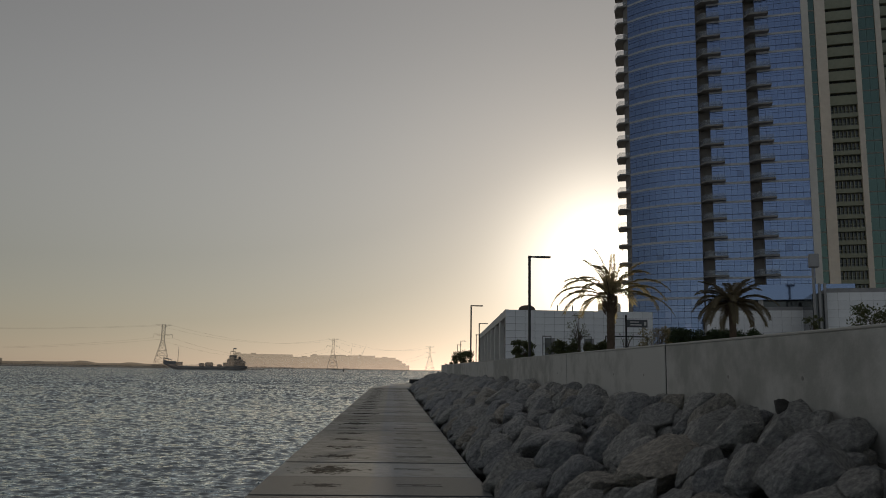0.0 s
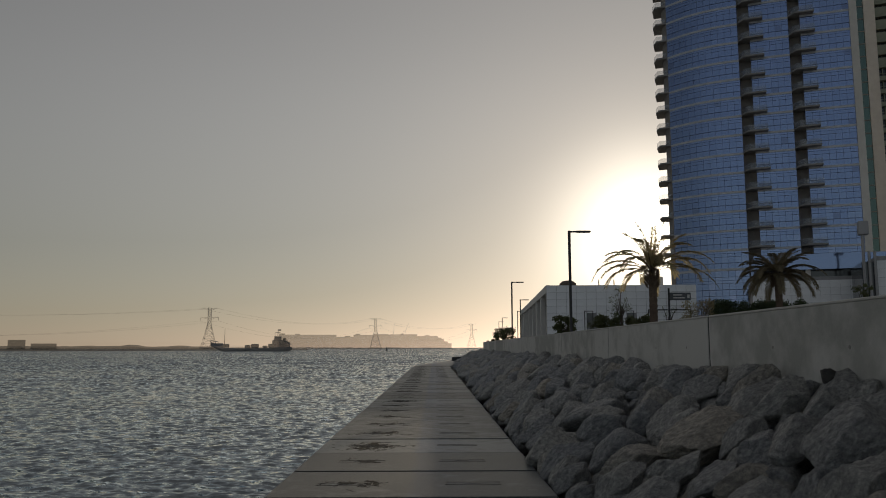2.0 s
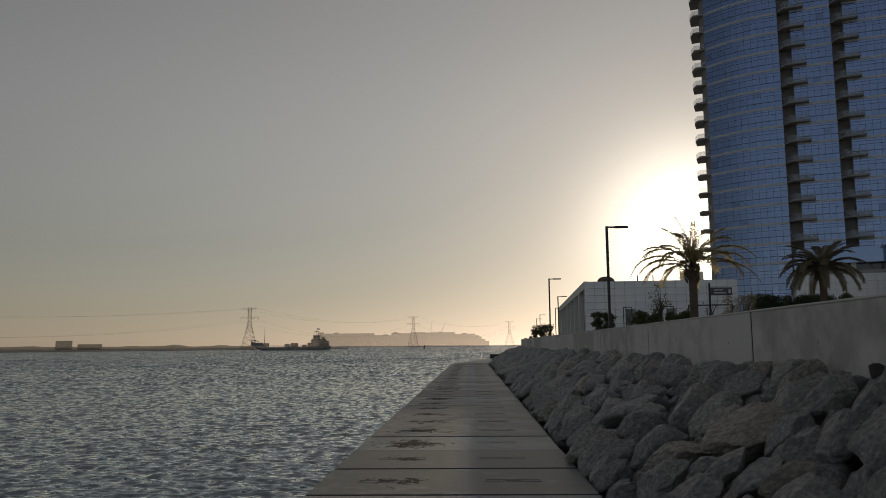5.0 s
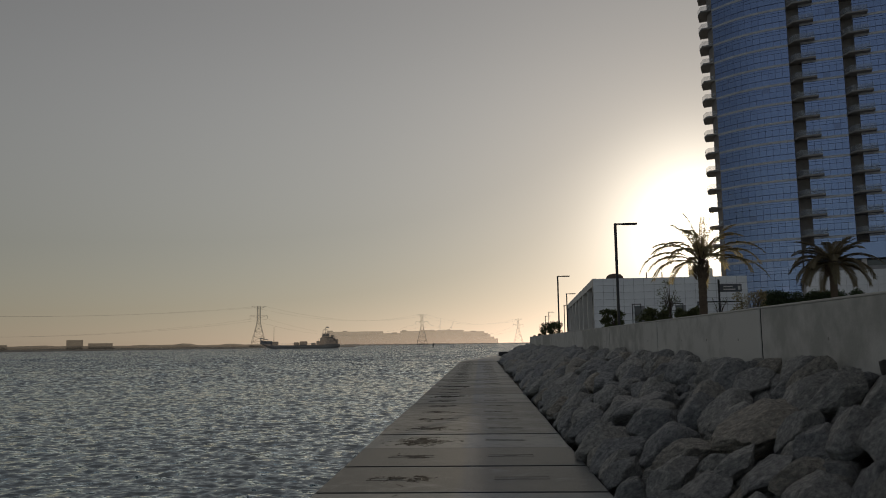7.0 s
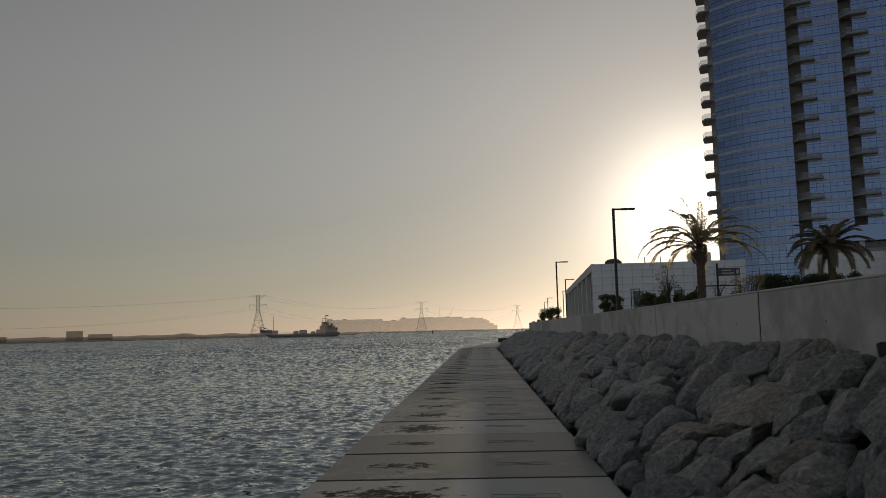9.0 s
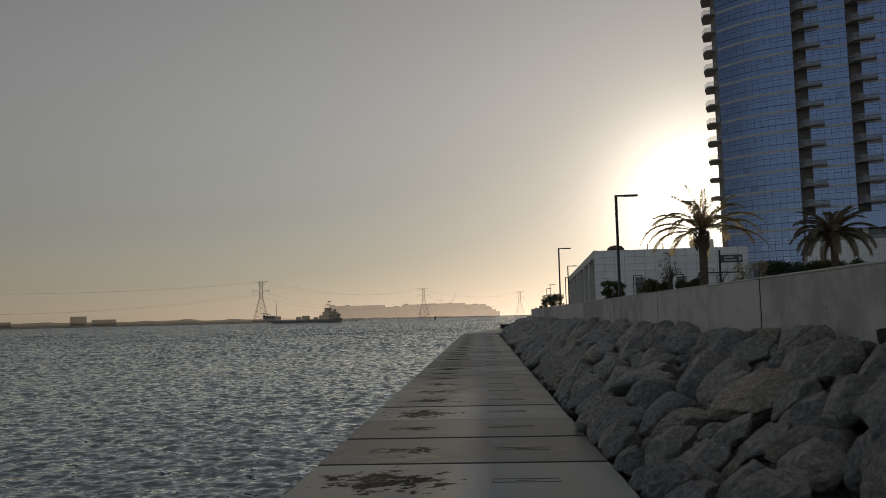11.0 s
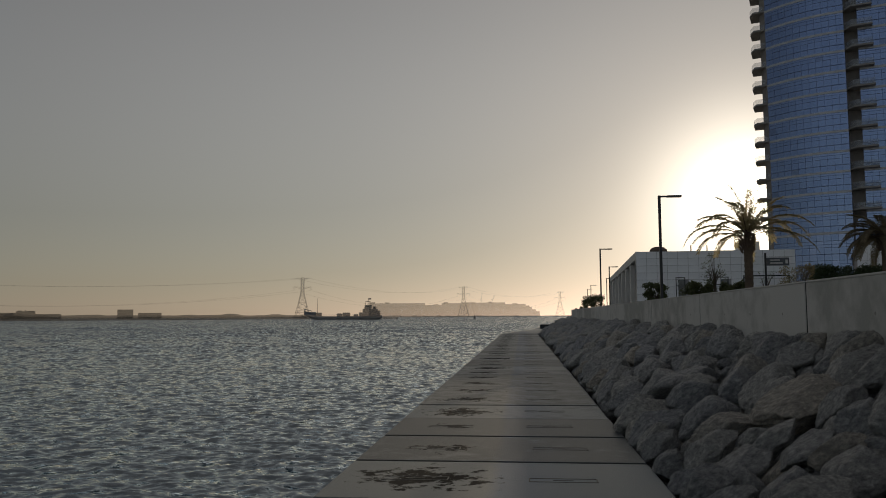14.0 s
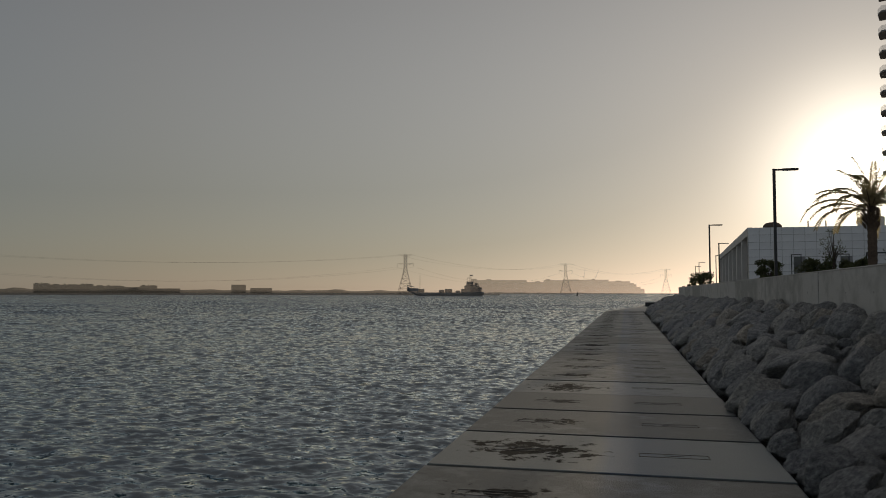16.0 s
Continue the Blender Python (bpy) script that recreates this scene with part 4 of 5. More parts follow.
def pavilion():
    b = thing("pavilion", "low white tiled flat-roofed building with a pillared side", "building", pose(10.05, 70.1, GROUND_Z, 0, 0, -3.6))
    H, W, D = 5.58, 13.2, 50.0
    part("front_wall", box(0, W, 0.013, 0.3, 0, H), M_GROUT, b)
    part("roof", box(0.3, W - 0.3, 0.3, D, H - 0.45, H - 0.15), M_WHITE, b)
    part("parapet", box(-0.02, 0.3, -0.01, D, H - 0.65, H + 0.02), M_WHITE, b, "white roof fascia along the pillared side")
    part("inner_wall", box(1.4, 1.7, 0.3, D, 0, H - 0.46), M_SIGN, b, "dark glazed wall behind the pillars")
    part("side_wall", box(W - 0.3, W, 0.3, D, 0, H - 0.01), M_WHITE, b)
    part("rear_wall", box(0.3, W - 0.3, D - 0.3, D - 0.01, 0, H - 0.46), M_WHITE, b)
    y = 0.3
    for k in range(8):
        part("pillar", box(0.0, 0.45, y + 0.01, y + (0.5 if k == 0 else 0.9), 0, H - 0.66), M_WHITE, b)
        y += 6.9
    wins = ((3.3, 4.1, 1.2, 3.3), (6.6, 7.7, 1.3, 3.3))
    front = part("tiled_face", box(0, W, 0.004, 0.0125, 0, H - 0.005), M_GROUT, b)
    tm = tile_mesh(0.88, 0.62)
    tiles_on(front, tm, 0, W, 0, H, 0.88, 0.62, wins)
    for x0, x1, z0, z1 in wins:
        w = part("window", box(x0 + 0.07, x1 - 0.07, -0.005, 0.003, z0 + 0.07, z1 - 0.07), M_DARKGLASS, b)
        bm = bmesh.new()
        for q in ((x0, x1, z0, z0 + 0.07), (x0, x1, z1 - 0.07, z1), (x0, x0 + 0.07, z0 + 0.07, z1 - 0.07), (x1 - 0.07, x1, z0 + 0.07, z1 - 0.07), (x0 + 0.07, x1 - 0.07, (z0 + z1) / 2 + 0.3, (z0 + z1) / 2 + 0.36)):
            add_box(bm, q[0], q[1], -0.03, 0.003, q[2], q[3])
        part("window_frame", bm, M_METAL, w)
    bm = bmesh.new()
    for q in ((8.9, 9.0, 0.1, 3.4), (12.6, 12.7, 0.1, 3.4), (9.0, 12.6, 3.3, 3.4)):
        add_box(bm, q[0], q[1], -0.06, 0.003, q[2], q[3])
    part("door_frame", bm, M_METAL, b)
    part("roof_box", box(9.6, 11.4, 4.6, 6.4, H - 0.15, H + 1.15, 0.03), M_WHITE, b)
    bm = bmesh.new()
    prev = None
    for r, z in ((0.8, H - 0.15), (0.84, H + 0.35), (0.78, H + 0.6), (0.55, H + 0.8), (0.2, H + 0.88)):
        ring = [bm.verts.new((2.5 + r * math.cos(i * math.pi / 10), 5.5 + r * math.sin(i * math.pi / 10), z)) for i in range(20)]
        if prev:
            for i in range(20):
                bm.faces.new((prev[i], prev[(i + 1) % 20], ring[(i + 1) % 20], ring[i]))
        prev = ring
    bm.faces.new(prev)
    part("roof_tank", bm, M_BARK, b, "round brown roof tank")
    for x in (5.1, 6.5):
        part("vent_pipe", tube([(x, 3, H - 0.15), (x, 3, H + 0.75)], 0.05, n=8), M_METAL, b)
    return b


pavilion()


# ---------- glass tower ----------
def pane_sheet(bm, pts, z0, z1, rows, rng, mi=0, gap=0.03):
    """Slightly uneven panes along a plan line, each a separate plate."""
    for (xa, ya), (xb, yb) in zip(pts, pts[1:]):
        d = Vector((xb - xa, yb - ya, 0))
        n = Vector((d.y, -d.x, 0)).normalized()
        for r in range(rows):
            a, b = z0 + (z1 - z0) * r / rows + gap, z0 + (z1 - z0) * (r + 1) / rows - gap
            t, s = rng.gauss(0, 0.006), rng.gauss(0, 0.006)
            e = d.normalized() * gap
            A, B = Vector((xa, ya, 0)) + e, Vector((xb, yb, 0)) - e
            q = [A + n * (-t - s) + Vector((0, 0, a)), B + n * (t - s) + Vector((0, 0, a)), B + n * (t + s) + Vector((0, 0, b)), A + n * (-t + s) + Vector((0, 0, b))]
            bm.faces.new([bm.verts.new(p) for p in q]).material_index = mi


def bars_along(bm, pts, z0, z1, depth=0.05, width=0.022):
    for x, y in pts:
        add_box(bm, x - width, x + width, y - depth, y + 0.02, z0, z1)


def rail_band(bm, pts, z0, z1, out, back=0.05):
    for (xa, ya), (xb, yb) in zip(pts, pts[1:]):
        d = Vector((xb - xa, yb - ya, 0)).normalized()
        n = Vector((d.y, -d.x, 0))
        A, B = Vector((xa, ya, 0)), Vector((xb, yb, 0))
        lo = [A + n * out, B + n * out, B - n * back, A - n * back]
        v0 = [bm.verts.new(p + Vector((0, 0, z0))) for p in lo]
        v1 = [bm.verts.new(p + Vector((0, 0, z1))) for p in lo]
        for k in range(4):
            bm.faces.new((v0[k], v0[(k + 1) % 4], v1[(k + 1) % 4], v1[k]))
        bm.faces.new(v0[::-1])
        bm.faces.new(v1)


def band_strip(bm, pts, z0, z1, out, back=0.05):
    """One joined band that follows a bent plan line."""
    rings = []
    for i, (x, y) in enumerate(pts):
        a, b = pts[max(i - 1, 0)], pts[min(i + 1, len(pts) - 1)]
        d = Vector((b[0] - a[0], b[1] - a[1], 0)).normalized()
        n = Vector((d.y, -d.x, 0))
        c = Vector((x, y, 0))
        rings.append([bm.verts.new(c + n * o + Vector((0, 0, z))) for o, z in ((out, z0), (out, z1), (-back, z1), (-back, z0))])
    for a, b in zip(rings, rings[1:]):
        for k in range(4):
            bm.faces.new((a[k], b[k], b[(k + 1) % 4], a[(k + 1) % 4]))
    bm.faces.new(rings[0])
    bm.faces.new(rings[-1][::-1])


def mesh_of(name, bm, mats):
    me = bpy.data.meshes.new(name)
    bm.to_mesh(me)
    bm.free()
    for m in mats:
        me.materials.append(m)
    return me


STOREY, STOREYS, BASE = 3.7, 28, 14.67


def glass_tower():
    rng = random.Random(2)
    tower = thing("glass_tower", "tall blue glass apartment tower with stacked balconies", "tower", pose(44.5, 152, GROUND_Z, 0, 0, -20.4))
    left = [(2.3 + 13.5 * k / 11, 4.2 * (1 - k / 11) ** 2.3) for k in range(12)]
    mid = [(18.0 + 6.9 * k / 6, 0.0) for k in range(7)]
    right = [(27.0 + 8.4 * k / 7, 0.0) for k in range(8)]
    bays = (left, mid, right)
    top = BASE + STOREY * STOREYS
    outline = [(1.2, 6.5), (2.3, 4.4)] + [(x, y + 0.12) for x, y in left[1:]] + [(15.8, 1.6), (18.0, 1.6), (18.0, 0.12), (24.9, 0.12), (24.9, 1.6), (27.0, 1.6), (27.0, 0.12), (35.4, 0.12), (35.4, 30), (1.2, 30)]
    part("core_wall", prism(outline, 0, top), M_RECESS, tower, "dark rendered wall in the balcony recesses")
    part("roof_slab", prism([(0.4, 3.4), (35.8, -0.3), (35.8, 30.5), (0.4, 30.5)], top, top + 0.6), M_SPANDREL, tower)
    part("corner_pilaster", box(35.42, 36.7, -0.3, 10, 0, top), M_BEIGE, tower)
    panes = []
    for tilt in range(6):
        per = []
        for pts in bays:
            bm = bmesh.new()
            pane_sheet(bm, pts, 0.0, STOREY, 3, rng)
            bm.faces.ensure_lookup_table()
            for i in rng.sample(range(len(bm.faces)), 1 if tilt in (1, 4) else 0):
                bm.faces[i].material_index = 1
            per.append(mesh_of("glazing", bm, (M_GLASS, M_GLASS_OPEN)))
        panes.append(per)
    bands, mulls = [], []
    for pts in bays:
        bm = bmesh.new()
        band_strip(bm, pts, -0.2, 0.24, 0.07)
        bands.append(mesh_of("spandrel_band", bm, (M_SPANDREL,)))
        bm = bmesh.new()
        bars_along(bm, pts, 0.24, STOREY - 0.2)
        rail_band(bm, pts, STOREY * 0.36 - 0.03, STOREY * 0.36 + 0.03, 0.045)
        rail_band(bm, pts, STOREY * 0.84 - 0.03, STOREY * 0.84 + 0.03, 0.045)
        mulls.append(mesh_of("mullion_grid", bm, (M_MULLION,)))
    slab = mesh_of("balcony", prism([(0.1, 0.2), (1.1, -1.45), (4.6, -1.45), (4.6, 0.1), (2.15, 0.1), (2.15, 1.55), (0.1, 1.55)], -0.12, 0.18), (M_BALC,))
    bm = bmesh.new()
    rail_band(bm, [(0.15, 0.2), (1.1, -1.41), (4.56, -1.41), (4.56, 0.05)], 0.18, 1.2, 0.015, 0.015)
    rail = mesh_of("railing", bm, (M_RAIL,))
    side_slab = mesh_of("balcony", prism([(-0.6, 6.6), (0.1, 4.6), (2.2, 4.5), (1.3, 6.6), (1.3, 10.0), (-0.6, 10.0)], -0.12, 0.18), (M_BALC,))
    bm = bmesh.new()
    rail_band(bm, [(-0.57, 9.9), (-0.57, 6.6), (0.12, 4.64), (2.15, 4.54)], 0.18, 1.1, 0.015, 0.015)
    side_rail = mesh_of("railing", bm, (M_RAIL,))
    for k in range(STOREYS):
        z = BASE + STOREY * k
        for i in range(3):
            g = shared("spandrel_band", bands[i], tower, pose(0, 0, z))
            tagged(shared("mullion_grid", mulls[i], g), kind="stuff")
            if k < 4:
                for (x0, y0), (x1, y1) in zip(bays[i], bays[i][1:]):
                    for r in range(3):
                        bm = bmesh.new()
                        pane_sheet(bm, [(x0, y0), (x1, y1)], STOREY * r / 3, STOREY * (r + 1) / 3, 1, rng)
                        part("pane", bm, M_GLASS_OPEN if rng.random() < 0.01 else M_GLASS, g)
            else:
                tagged(shared("glazing", panes[(k * 5 + i) % 6][i], g), kind="stuff")
        if k:
            for s in (15.8, 24.8):
                b = shared("balcony", slab, tower, pose(s, 0, z + 0.3))
                shared("railing", rail, b)
            b = shared("balcony", side_slab, tower, pose(0, 0, z + 0.3))
            shared("railing", side_rail, b)
    # glazed foot of the curved corner
    bm = bmesh.new()
    pane_sheet(bm, left, 0.2, BASE - 0.2, 12, rng)
    tagged(part("foot_glazing", bm, M_GLASS, tower, "pale glass at the foot of the tower"), kind="stuff")
    bm = bmesh.new()
    bars_along(bm, left, 0.2, BASE - 0.2)
    for k in range(1, 8):
        rail_band(bm, left, k * 1.8, k * 1.8 + 0.07, 0.045)
    tagged(part("foot_mullion_grid", bm, M_MULLION, tower), kind="stuff")


glass_tower()


def beige_tower():
    tower = thing("beige_tower", "tall beige apartment tower with green glass and balconies", "tower", pose(108.5, 206, GROUND_Z, 0, 0, -20.4))
    rng = random.Random(6)
    h, n = 3.55, 38
    top = h * n
    part("body", box(5.4, 62, 1.2, 30, 0, top), M_RECESS, tower)
    bays = []
    s = 5.4
    for w, kind in ((1.5, "p"), (2.0, "g"), (2.7, "p"), (6.8, "b"), (1.4, "p"), (4.2, "g"), (1.4, "p"), (6.8, "b"), (1.4, "p"), (4.2, "g"), (1.4, "p"), (6.8, "b"), (1.4, "p"), (4.2, "g"), (1.4, "p")):
        bays.append((s, s + w, kind))
        s += w
    for a, b, kind in bays:
        if kind == "p":
            part("pilaster", box(a, b, -0.4, 1.2, 0, top + 1), M_BEIGE, tower)
    for v in ("g", "b"):
        for a, b, kind in bays:
            if kind != v:
                continue
            bm = bmesh.new()
            if v == "g":
                pane_sheet(bm, [(a + (b - a) * k / max(1, round((b - a) / 2.1)), 0.2) for k in range(max(1, round((b - a) / 2.1)) + 1)], 0, h, 1, rng)
                bay = mesh_of("green_window", bm, (M_GREEN,))
                bm = box(a, b, 0.1, 0.3, -0.12, 0.12)
                edge = mesh_of("floor_edge", bm, (M_RECESS,))
                high = edge
            else:
                pane_sheet(bm, [(a + (b - a) * k / 6, 1.15) for k in range(7)], 0.1, h, 1, rng)
                bay = mesh_of("balcony_window", bm, (M_DARKGLASS,))
                bm = box(a, b, -0.2, 1.19, -0.12, 0.1)
                add_box(bm, a, b, -0.2, -0.05, 0.1, 1.05)
                add_box(bm, a, b, 0.9, 1.1, 1.9, 2.15)
                for k in range(8):
                    x = a + (b - a) * k / 7
                    add_box(bm, x - 0.09, x + 0.09, 0.3, 1.1, 0.15, h - 0.3)
                edge = mesh_of("balcony", bm, (M_GREENISH,))
                # the upper storeys have tall panelled fronts over a narrow gap
                bm = box(a, b, -0.2, 1.19, -0.12, 0.1)
                add_box(bm, a, b, -0.2, -0.05, 0.1, 2.55)
                for k in range(5):
                    x = a + (b - a) * (k + 0.5) / 5
                    add_box(bm, x - 0.6, x + 0.6, -0.24, -0.2, 0.35, 2.2)
                high = mesh_of("balcony", bm, (M_GREENISH,))
            for k in range(n):
                o = tagged(shared(bay.name.split(".")[0], bay, tower, pose(0, 0, h * k)), kind="stuff")
                shared(edge.name.split(".")[0], high if k > 20 else edge, o)


beige_tower()


def podium():
    b = thing("podium", "white tiled podium building in front of the towers", "building", pose(61.5, 108, GROUND_Z, 0, 0, -20.4))
    part("body", box(0, 60, 0.02, 30, 0, 12.6), M_GROUT, b)
    face = part("tiled_face", box(0, 60, 0.0, 0.019, 0, 12.6), M_GROUT, b)
    tiles_on(face, tile_mesh(1.5, 1.2), 0, 30, 0, 12.6, 1.5, 1.2)
    part("dark_return", box(-1.6, -0.01, 1.5, 12, 0, 12.0), M_DARKGLASS, b)
    for x in (-1.7, -1.0, -0.3):
        part("steel_column", tube([(x, -1.2, 0), (x, -1.2, 15.5 if x < -1 else 13.2)], 0.2, n=10), M_STEEL, b)
    part("duct_cap", box(-2.2, -0.9, -1.8, -0.6, 15.5, 17.4, 0.08), M_STEEL, b)
    l = thing("podium_wing", "low white tiled wing below the glass tower", "building", pose(50.5, 124, GROUND_Z, 0, 0, -20.4))
    part("body", box(0, 22, 0.02, 20, 0, 10.9), M_GROUT, l)
    face = part("tiled_face", box(0, 22, 0.0, 0.019, 0, 10.9), M_GROUT, l)
    tiles_on(face, tile_mesh(1.4, 1.15), 0, 22, 0, 10.9, 1.4, 1.15)
    part("dark_storey", box(1, 22, 2.5, 18, 10.91, 12.1), M_DARKGLASS, l, "open dark storey under a canopy")
    part("canopy", box(0.5, 22, 0.6, 18, 12.11, 14.5), M_GLASS, l)
    part("white_column", box(8.0, 8.7, 1.2, 1.9, 10.91, 12.1), M_WHITE, l)


podium()


# ---------- far shore, pylons, ship ----------
def pylon(x, y, h, label, metal):
    p = thing("pylon", label, "pylon", pose(x, y, WATER_Z + 0.4, 0, 0, 8), "power line pylons")
    bm = bmesh.new()
    def wid(t):
        return 8.5 * (1 - t / 0.62) * h / 60 + 2.2 * h / 60 if t < 0.62 else 2.2 * h / 60
    lev = [0, 0.14, 0.27, 0.39, 0.5, 0.58, 0.66, 0.74, 0.82, 0.9, 1.0]
    c = [(-1, -1), (1, -1), (1, 1), (-1, 1)]
    r = 0.23 * h / 60
    for a, b in zip(lev, lev[1:]):
        for k in range(4):
            p0 = Vector((c[k][0] * wid(a), c[k][1] * wid(a), a * h))
            p1 = Vector((c[k][0] * wid(b), c[k][1] * wid(b), b * h))
            q = c[(k + 1) % 4]
            q0 = Vector((q[0] * wid(a), q[1] * wid(a), a * h))
            q1 = Vector((q[0] * wid(b), q[1] * wid(b), b * h))
            add_tube(bm, p0, p1, r, n=4, caps=False)
            add_tube(bm, p0, q1, r * 0.75, n=4, caps=False)
            add_tube(bm, q0, p1, r * 0.75, n=4, caps=False)
            add_tube(bm, p1, q1, r * 0.75, n=4, caps=False)
    part("lattice", bm, metal, p)
    for t, w in ((0.765, 12.6), (0.985, 10.4)):
        bm = bmesh.new()
        w *= h / 60
        for sg in (-1, 1):
            for dy in (-1, 1):
                add_tube(bm, (sg * wid(t), dy * wid(t), t * h), (sg * w, 0, t * h + 0.6), r * 0.8, n=4)
                add_tube(bm, (sg * wid(t), dy * wid(t), t * h - 2.6 * h / 60), (sg * w, 0, t * h + 0.6), r * 0.8, n=4)
        arm = part("crossarm", bm, metal, p)
        if t < 0.9:
            for sg in (-1, 1):
                part("insulator", tube([(sg * w, 0, t * h), (sg * w, 0, t * h - 4)], 0.25, n=6), metal, arm)
    part("footing", box(-13 * h / 60, 13 * h / 60, -5, 5, -1.5, 0.0), M_SHORE_DARK, p)


PYLONS = ((-300.5, 1057, 55.5), (-114, 1535, 59), (89, 1877, 58))
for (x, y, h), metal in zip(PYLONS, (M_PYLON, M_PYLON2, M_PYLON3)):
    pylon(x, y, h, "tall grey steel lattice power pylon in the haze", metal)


def cables():
    ends = [(-820.0, 700.0, 55.0)] + list(PYLONS)
    for (xa, ya, ha), (xb, yb, hb) in zip(ends, ends[1:]):
        for t, w in ((0.68, 12.6), (0.68, -12.6), (0.98, 10.4), (0.98, -10.4)):
            pts = []
            for k in range(25):
                s = k / 24
                sag = 22.0 if t < 0.9 else 15.0
                pts.append((xa + (xb - xa) * s + w, ya + (yb - ya) * s, (ha * t) * (1 - s) + (hb * t) * s - 4 * sag * s * (1 - s)))
            ob = part("power_cable", tube(pts, 0.08, n=4), M_PYLON)
            tagged(ob, "thin sagging overhead power cable between pylons", "cable", "power cables")


cables()


def shore():
    rng = random.Random(12)
    def strip(name, label, az0, az1, d0, d1, h0, h1, mat, seed, z0=WATER_Z - 0.5):
        r2 = random.Random(seed)
        bm = bmesh.new()
        prev = None
        n = 120
        for k in range(n + 1):
            t = k / n
            a = radians(az0 + (az1 - az0) * t)
            d = d0 + (d1 - d0) * t
            hh = (h0 + (h1 - h0) * t) * (0.6 + 0.5 * abs(noise.noise(Vector((t * 14, seed, 0)))) + 0.45 * max(0, noise.noise(Vector((t * 40, seed, 3)))) + 0.12 * r2.random())
            ca, sa = math.sin(a), math.cos(a)
            cur = [bm.verts.new((ca * e, sa * e, z)) for e, z in ((d, z0), (d + 12, WATER_Z + hh * 0.6), (d + 60, WATER_Z + hh), (d + 480, WATER_Z + hh * 0.8), (d + 500, z0))]
            if prev:
                for i in range(4):
                    bm.faces.new((prev[i], cur[i], cur[i + 1], prev[i + 1]))
            prev = cur
        tagged(part(name, bm, mat), label, "shore", kind="structure")
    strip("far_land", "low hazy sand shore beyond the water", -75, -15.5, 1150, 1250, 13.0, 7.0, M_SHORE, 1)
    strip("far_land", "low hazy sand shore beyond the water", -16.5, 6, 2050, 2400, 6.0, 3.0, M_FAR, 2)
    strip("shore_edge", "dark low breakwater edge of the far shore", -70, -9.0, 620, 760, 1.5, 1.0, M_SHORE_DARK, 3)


shore()


def far_block(x0, x1, d, z1, mat, label, extra=()):
    """A distant building seen between two bearings, in degrees, at d metres."""
    mid = radians((x0 + x1) / 2)
    w = d * (math.tan(radians(x1)) - math.tan(radians(x0))) * math.cos(mid)
    b = thing("far_building", label, "building", pose(d * math.tan(mid), d, WATER_Z, 0, 0, -math.degrees(mid)), "distant buildings")
    part("body", box(-w / 2, w / 2, 0, 90, 0, z1), mat, b)
    for a, e, h in extra:
        part("roof_block", box(-w / 2 + a * w, -w / 2 + e * w, 5, 60, z1, z1 + h), mat, b)


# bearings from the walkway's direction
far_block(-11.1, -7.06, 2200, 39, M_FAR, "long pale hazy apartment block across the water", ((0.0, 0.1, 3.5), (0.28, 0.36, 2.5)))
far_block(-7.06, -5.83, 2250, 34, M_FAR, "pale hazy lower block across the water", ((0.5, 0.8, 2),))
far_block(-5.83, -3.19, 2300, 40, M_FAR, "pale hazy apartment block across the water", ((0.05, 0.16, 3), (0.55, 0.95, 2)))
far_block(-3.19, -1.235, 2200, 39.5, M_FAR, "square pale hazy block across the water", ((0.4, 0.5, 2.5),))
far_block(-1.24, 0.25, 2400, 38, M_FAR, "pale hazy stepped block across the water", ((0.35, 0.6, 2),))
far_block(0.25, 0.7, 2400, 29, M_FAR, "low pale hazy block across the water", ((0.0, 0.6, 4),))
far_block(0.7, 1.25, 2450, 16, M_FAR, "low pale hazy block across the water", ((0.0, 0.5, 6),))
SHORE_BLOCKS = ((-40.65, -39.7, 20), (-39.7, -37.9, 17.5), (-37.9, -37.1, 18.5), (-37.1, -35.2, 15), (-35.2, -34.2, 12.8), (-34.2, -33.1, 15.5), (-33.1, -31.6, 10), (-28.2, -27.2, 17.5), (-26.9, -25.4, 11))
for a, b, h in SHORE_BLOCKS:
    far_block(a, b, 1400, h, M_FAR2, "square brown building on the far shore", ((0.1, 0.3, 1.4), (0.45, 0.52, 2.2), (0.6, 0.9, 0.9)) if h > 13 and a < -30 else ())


def tower_crane(az, d, h, jib):
    c = thing("crane", "distant luffing tower crane in the haze", "crane", pose(d * math.tan(radians(az)), d, WATER_Z + 40), "distant cranes")
    part("mast", tube([(0, 0, 0), (0, 0, h)], 0.4, n=4), M_PYLON3, c)
    part("jib", tube([(0, 0, h), (jib, 0, h + 24)], 0.5, 0.3, n=4), M_PYLON3, c)
    part("counter_jib", tube([(0, 0, h), (-5, 0, h + 1.0)], 0.6, n=4), M_PYLON3, c)


tower_crane(-2.95, 2230, 9, 3)
tower_crane(-2.12, 2230, 7, 10)


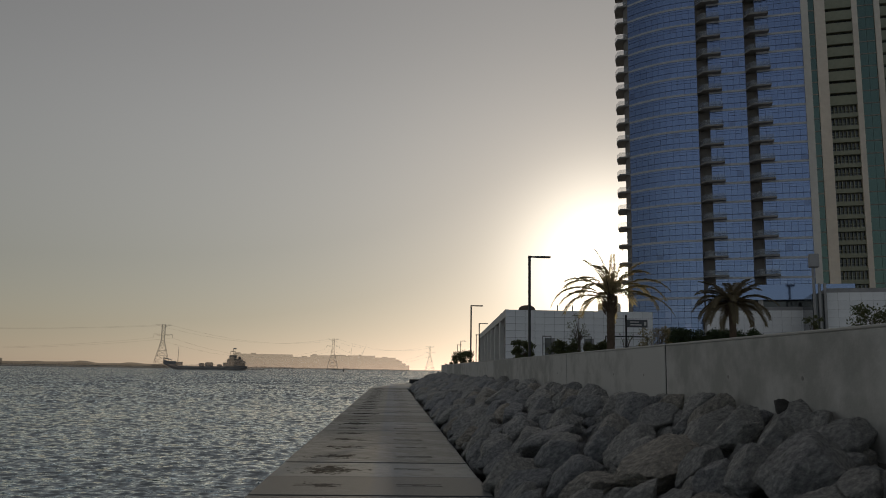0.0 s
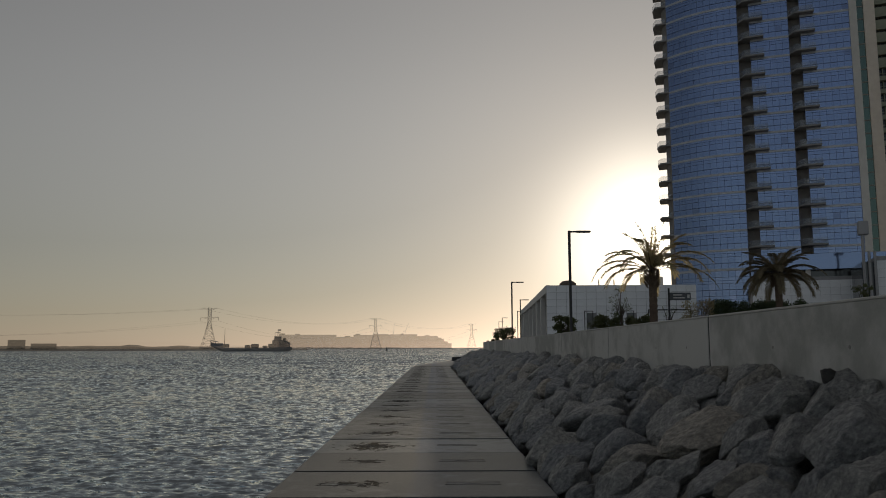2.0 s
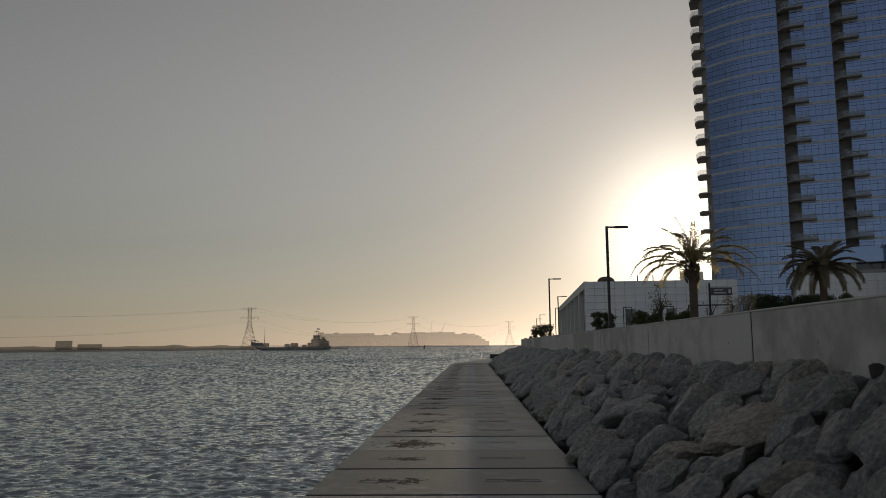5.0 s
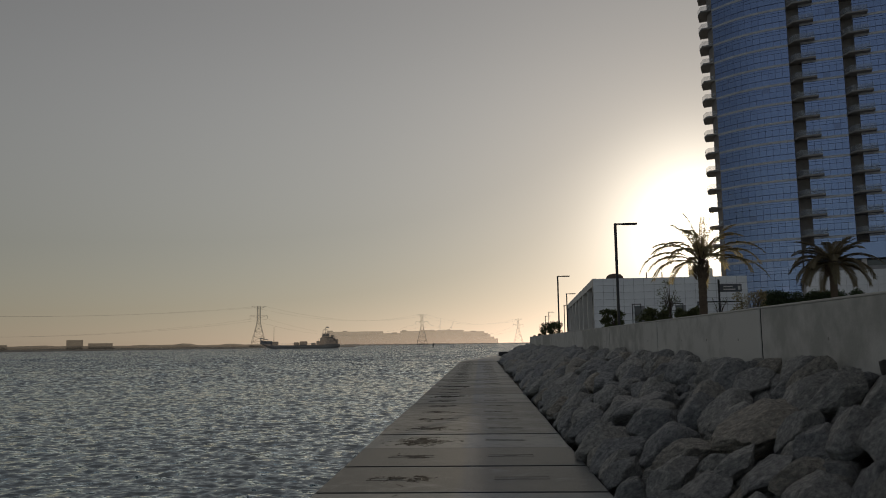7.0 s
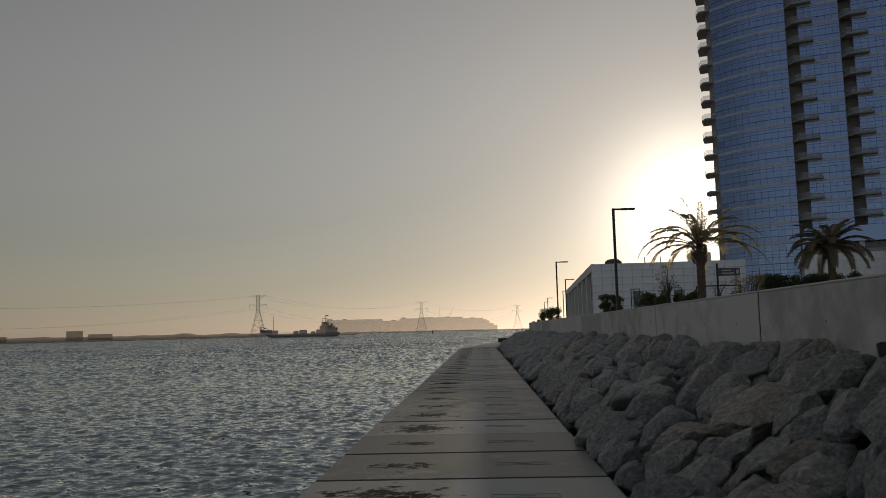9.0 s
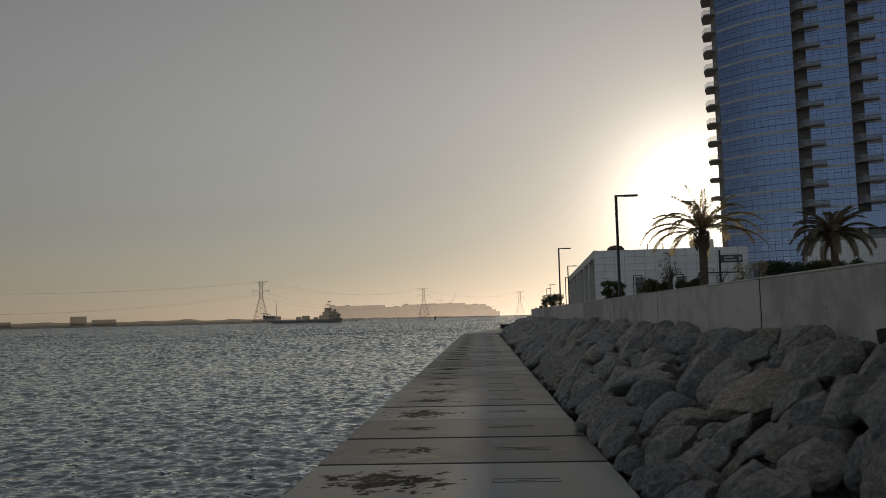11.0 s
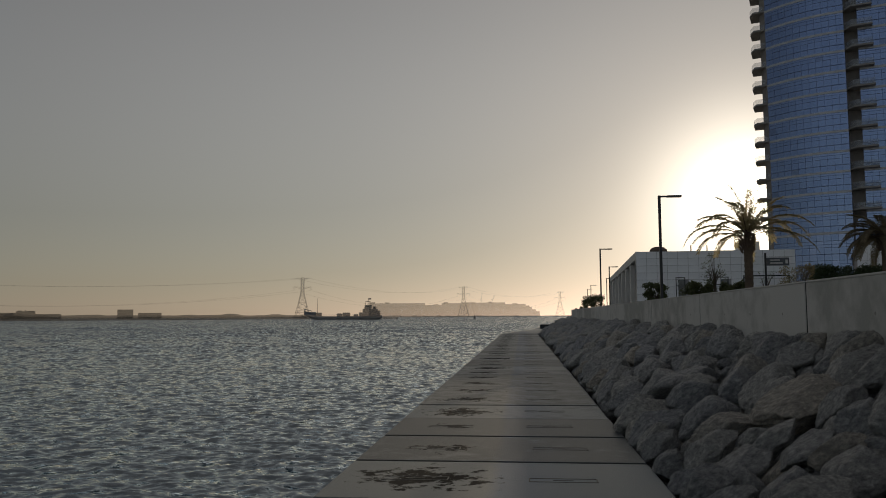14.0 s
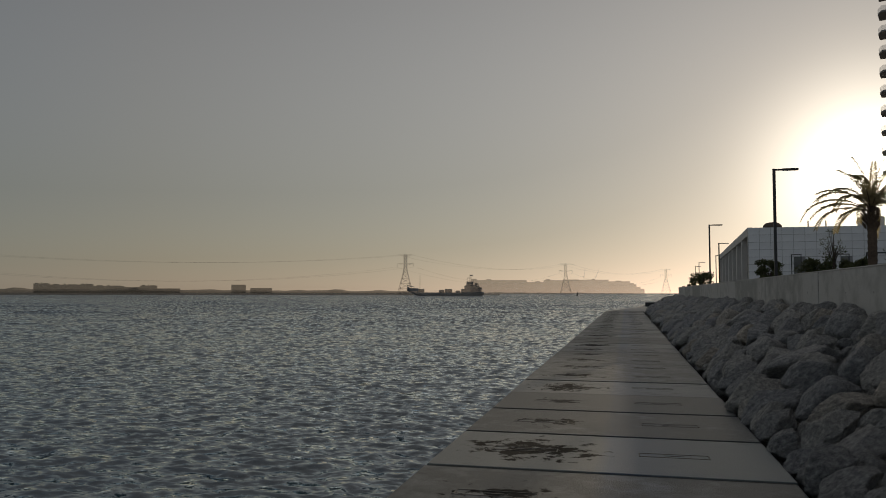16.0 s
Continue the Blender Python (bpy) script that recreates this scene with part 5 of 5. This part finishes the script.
def ship():
    L = 52.0
    s = thing("landing_craft", "dark landing craft ship with a raised bow ramp", "ship", pose(-146, 519, WATER_Z, 0, 0, 15))
    # hull sections from bow (x = 0) to stern
    secs = ((0.0, 3.2, 4.9, 6.3), (1.5, 2.6, 5.0, 5.6), (5.0, 0.6, 5.3, 3.9), (8.5, -0.4, 5.5, 2.5), (20, -0.6, 5.5, 2.2), (35, -0.6, 5.5, 2.3), (46, -0.6, 5.4, 2.8), (51.0, 0.2, 5.0, 2.9), (52, 1.0, 4.8, 2.9))
    bm = bmesh.new()
    prev = None
    for x, zb, hw, zt in secs:
        ring = [bm.verts.new((x, y, z)) for y, z in ((-hw, zt), (-hw * 0.96, (zt + zb) / 2), (-hw * 0.7, zb), (hw * 0.7, zb), (hw * 0.96, (zt + zb) / 2), (hw, zt))]
        if prev:
            for i in range(6):
                bm.faces.new((prev[i], ring[i], ring[(i + 1) % 6], prev[(i + 1) % 6]))
        else:
            bm.faces.new(ring)
        prev = ring
    bm.faces.new(prev[::-1])
    bmesh.ops.recalc_face_normals(bm, faces=bm.faces)
    part("hull", bm, M_HULL, s)
    part("bow_ramp", box(-0.35, -0.02, -4.2, 4.2, 3.3, 7.4), M_HULL, s)
    for sg in (-1, 1):
        part("bow_bulwark", prism([(0.3, sg * 4.6 - 0.2), (7.5, sg * 5.2 - 0.2), (7.5, sg * 5.2 + 0.2), (0.3, sg * 4.6 + 0.2)], 3.4, 5.3), M_HULL, s)
        part("ramp_arm", tube([(-0.2, sg * 4.0, 7.2), (4.5, sg * 4.4, 6.2)], 0.3, 0.2, 6), M_HULL, s)
    part("winch_house", box(6.5, 11.5, -4.6, 4.6, 2.6, 4.9, 0.2), M_DECKHOUSE, s)
    part("bow_mast", tube([(8.5, 0, 4.9), (8.5, 0, 14.5)], 0.2, 0.1, 6), M_DECKHOUSE, s)
    for a, b, z in ((21.5, 25.0, 4.3), (25.4, 30.5, 4.9), (33.0, 36.0, 3.8)):
        part("cargo", box(a, b, -3.5, 3.5, 2.0, z, 0.5), M_DECKHOUSE, s, "dark covered deck cargo")
    part("deckhouse", box(36.8, 50.5, -4.8, 4.8, 2.4, 4.9, 0.15), M_DECKHOUSE, s)
    part("upper_deckhouse", box(39.2, 49.0, -4.3, 4.3, 4.9, 7.2, 0.15), M_DECKHOUSE, s)
    part("bridge_deck", box(39.8, 47.4, -4.6, 4.6, 7.2, 7.45, 0.05), M_HULL, s)
    w = part("wheelhouse", box(40.6, 45.0, -3.4, 3.4, 7.45, 9.7, 0.25), M_DECKHOUSE, s)
    part("wheelhouse_roof", box(40.3, 45.4, -3.7, 3.7, 9.7, 9.95, 0.05), M_HULL, s)
    for k in range(5):
        part("window", box(40.8 + k * 0.82, 41.4 + k * 0.82, -3.46, -3.41, 8.5, 9.2), M_DARKGLASS, w)
    part("funnel", box(46.2, 48.0, -1.3, 1.3, 7.2, 9.0, 0.3), M_DECKHOUSE, s)
    part("mast", tube([(42.8, 0, 9.95), (42.8, 0, 14.6)], 0.24, 0.1, 6), M_DECKHOUSE, s)
    part("radar_bar", box(41.2, 44.4, -0.2, 0.2, 12.2, 12.6), M_DECKHOUSE, s)
    part("yard", tube([(42.8, -2.4, 13.4), (42.8, 2.4, 13.4)], 0.1, n=6), M_DECKHOUSE, s)
    part("antenna", tube([(41.0, 1, 9.95), (41.0, 1, 12.8)], 0.12, 0.08, 6), M_DECKHOUSE, s)
    part("flag", box(43.0, 44.8, -0.05, 0.05, 13.7, 14.6), M_HULL, s)
    part("stern_rail", tube([(48.8, -4.7, 5.2), (51.6, -4.7, 4.2)], 0.12, n=6), M_HULL, s)
    for x in (37.6, 39.9, 48.4, 50.2):
        z = 4.9 if x in (37.6, 50.2) else 7.2
        part("stanchion", tube([(x, -4.2, z), (x, -4.2, z + 1.3)], 0.09, n=5), M_DECKHOUSE, s)
    part("lifeboat", box(48.6, 51.0, -3.6, -2.2, 5.0, 6.0, 0.35), M_DECKHOUSE, s)
    for x in (1.2, 3.0, 4.8):
        part("bow_stay", tube([(x, -4.7, 5.0), (x - 0.5, -4.4, 6.6)], 0.14, 0.08, 5), M_DECKHOUSE, s)
    part("rail", tube([(11.5, -5.2, 3.4), (36.5, -5.2, 3.4)], 0.08, n=4), M_HULL, s)


ship()


def buoy():
    b = thing("buoy", "small dark channel buoy", "buoy", pose(-38.5, 640, WATER_Z))
    part("float", tube([(0, 0, -0.3), (0, 0, 0.9)], 1.0, 0.8, 10), M_METAL, b)
    part("topmark", tube([(0, 0, 0.9), (0, 0, 3.2)], 0.5, 0.2, 8), M_METAL, b)


buoy()

crate = thing("mooring_box", "dark box at the far end of the walkway", "box", pose(2.6, 92, 0.0))
part("body", box(-0.55, 0.55, -0.4, 0.4, 0, 0.42, 0.02), M_METAL, crate)
part("lid", box(-0.58, 0.58, -0.43, 0.43, 0.42, 0.48, 0.01), M_METAL, crate)
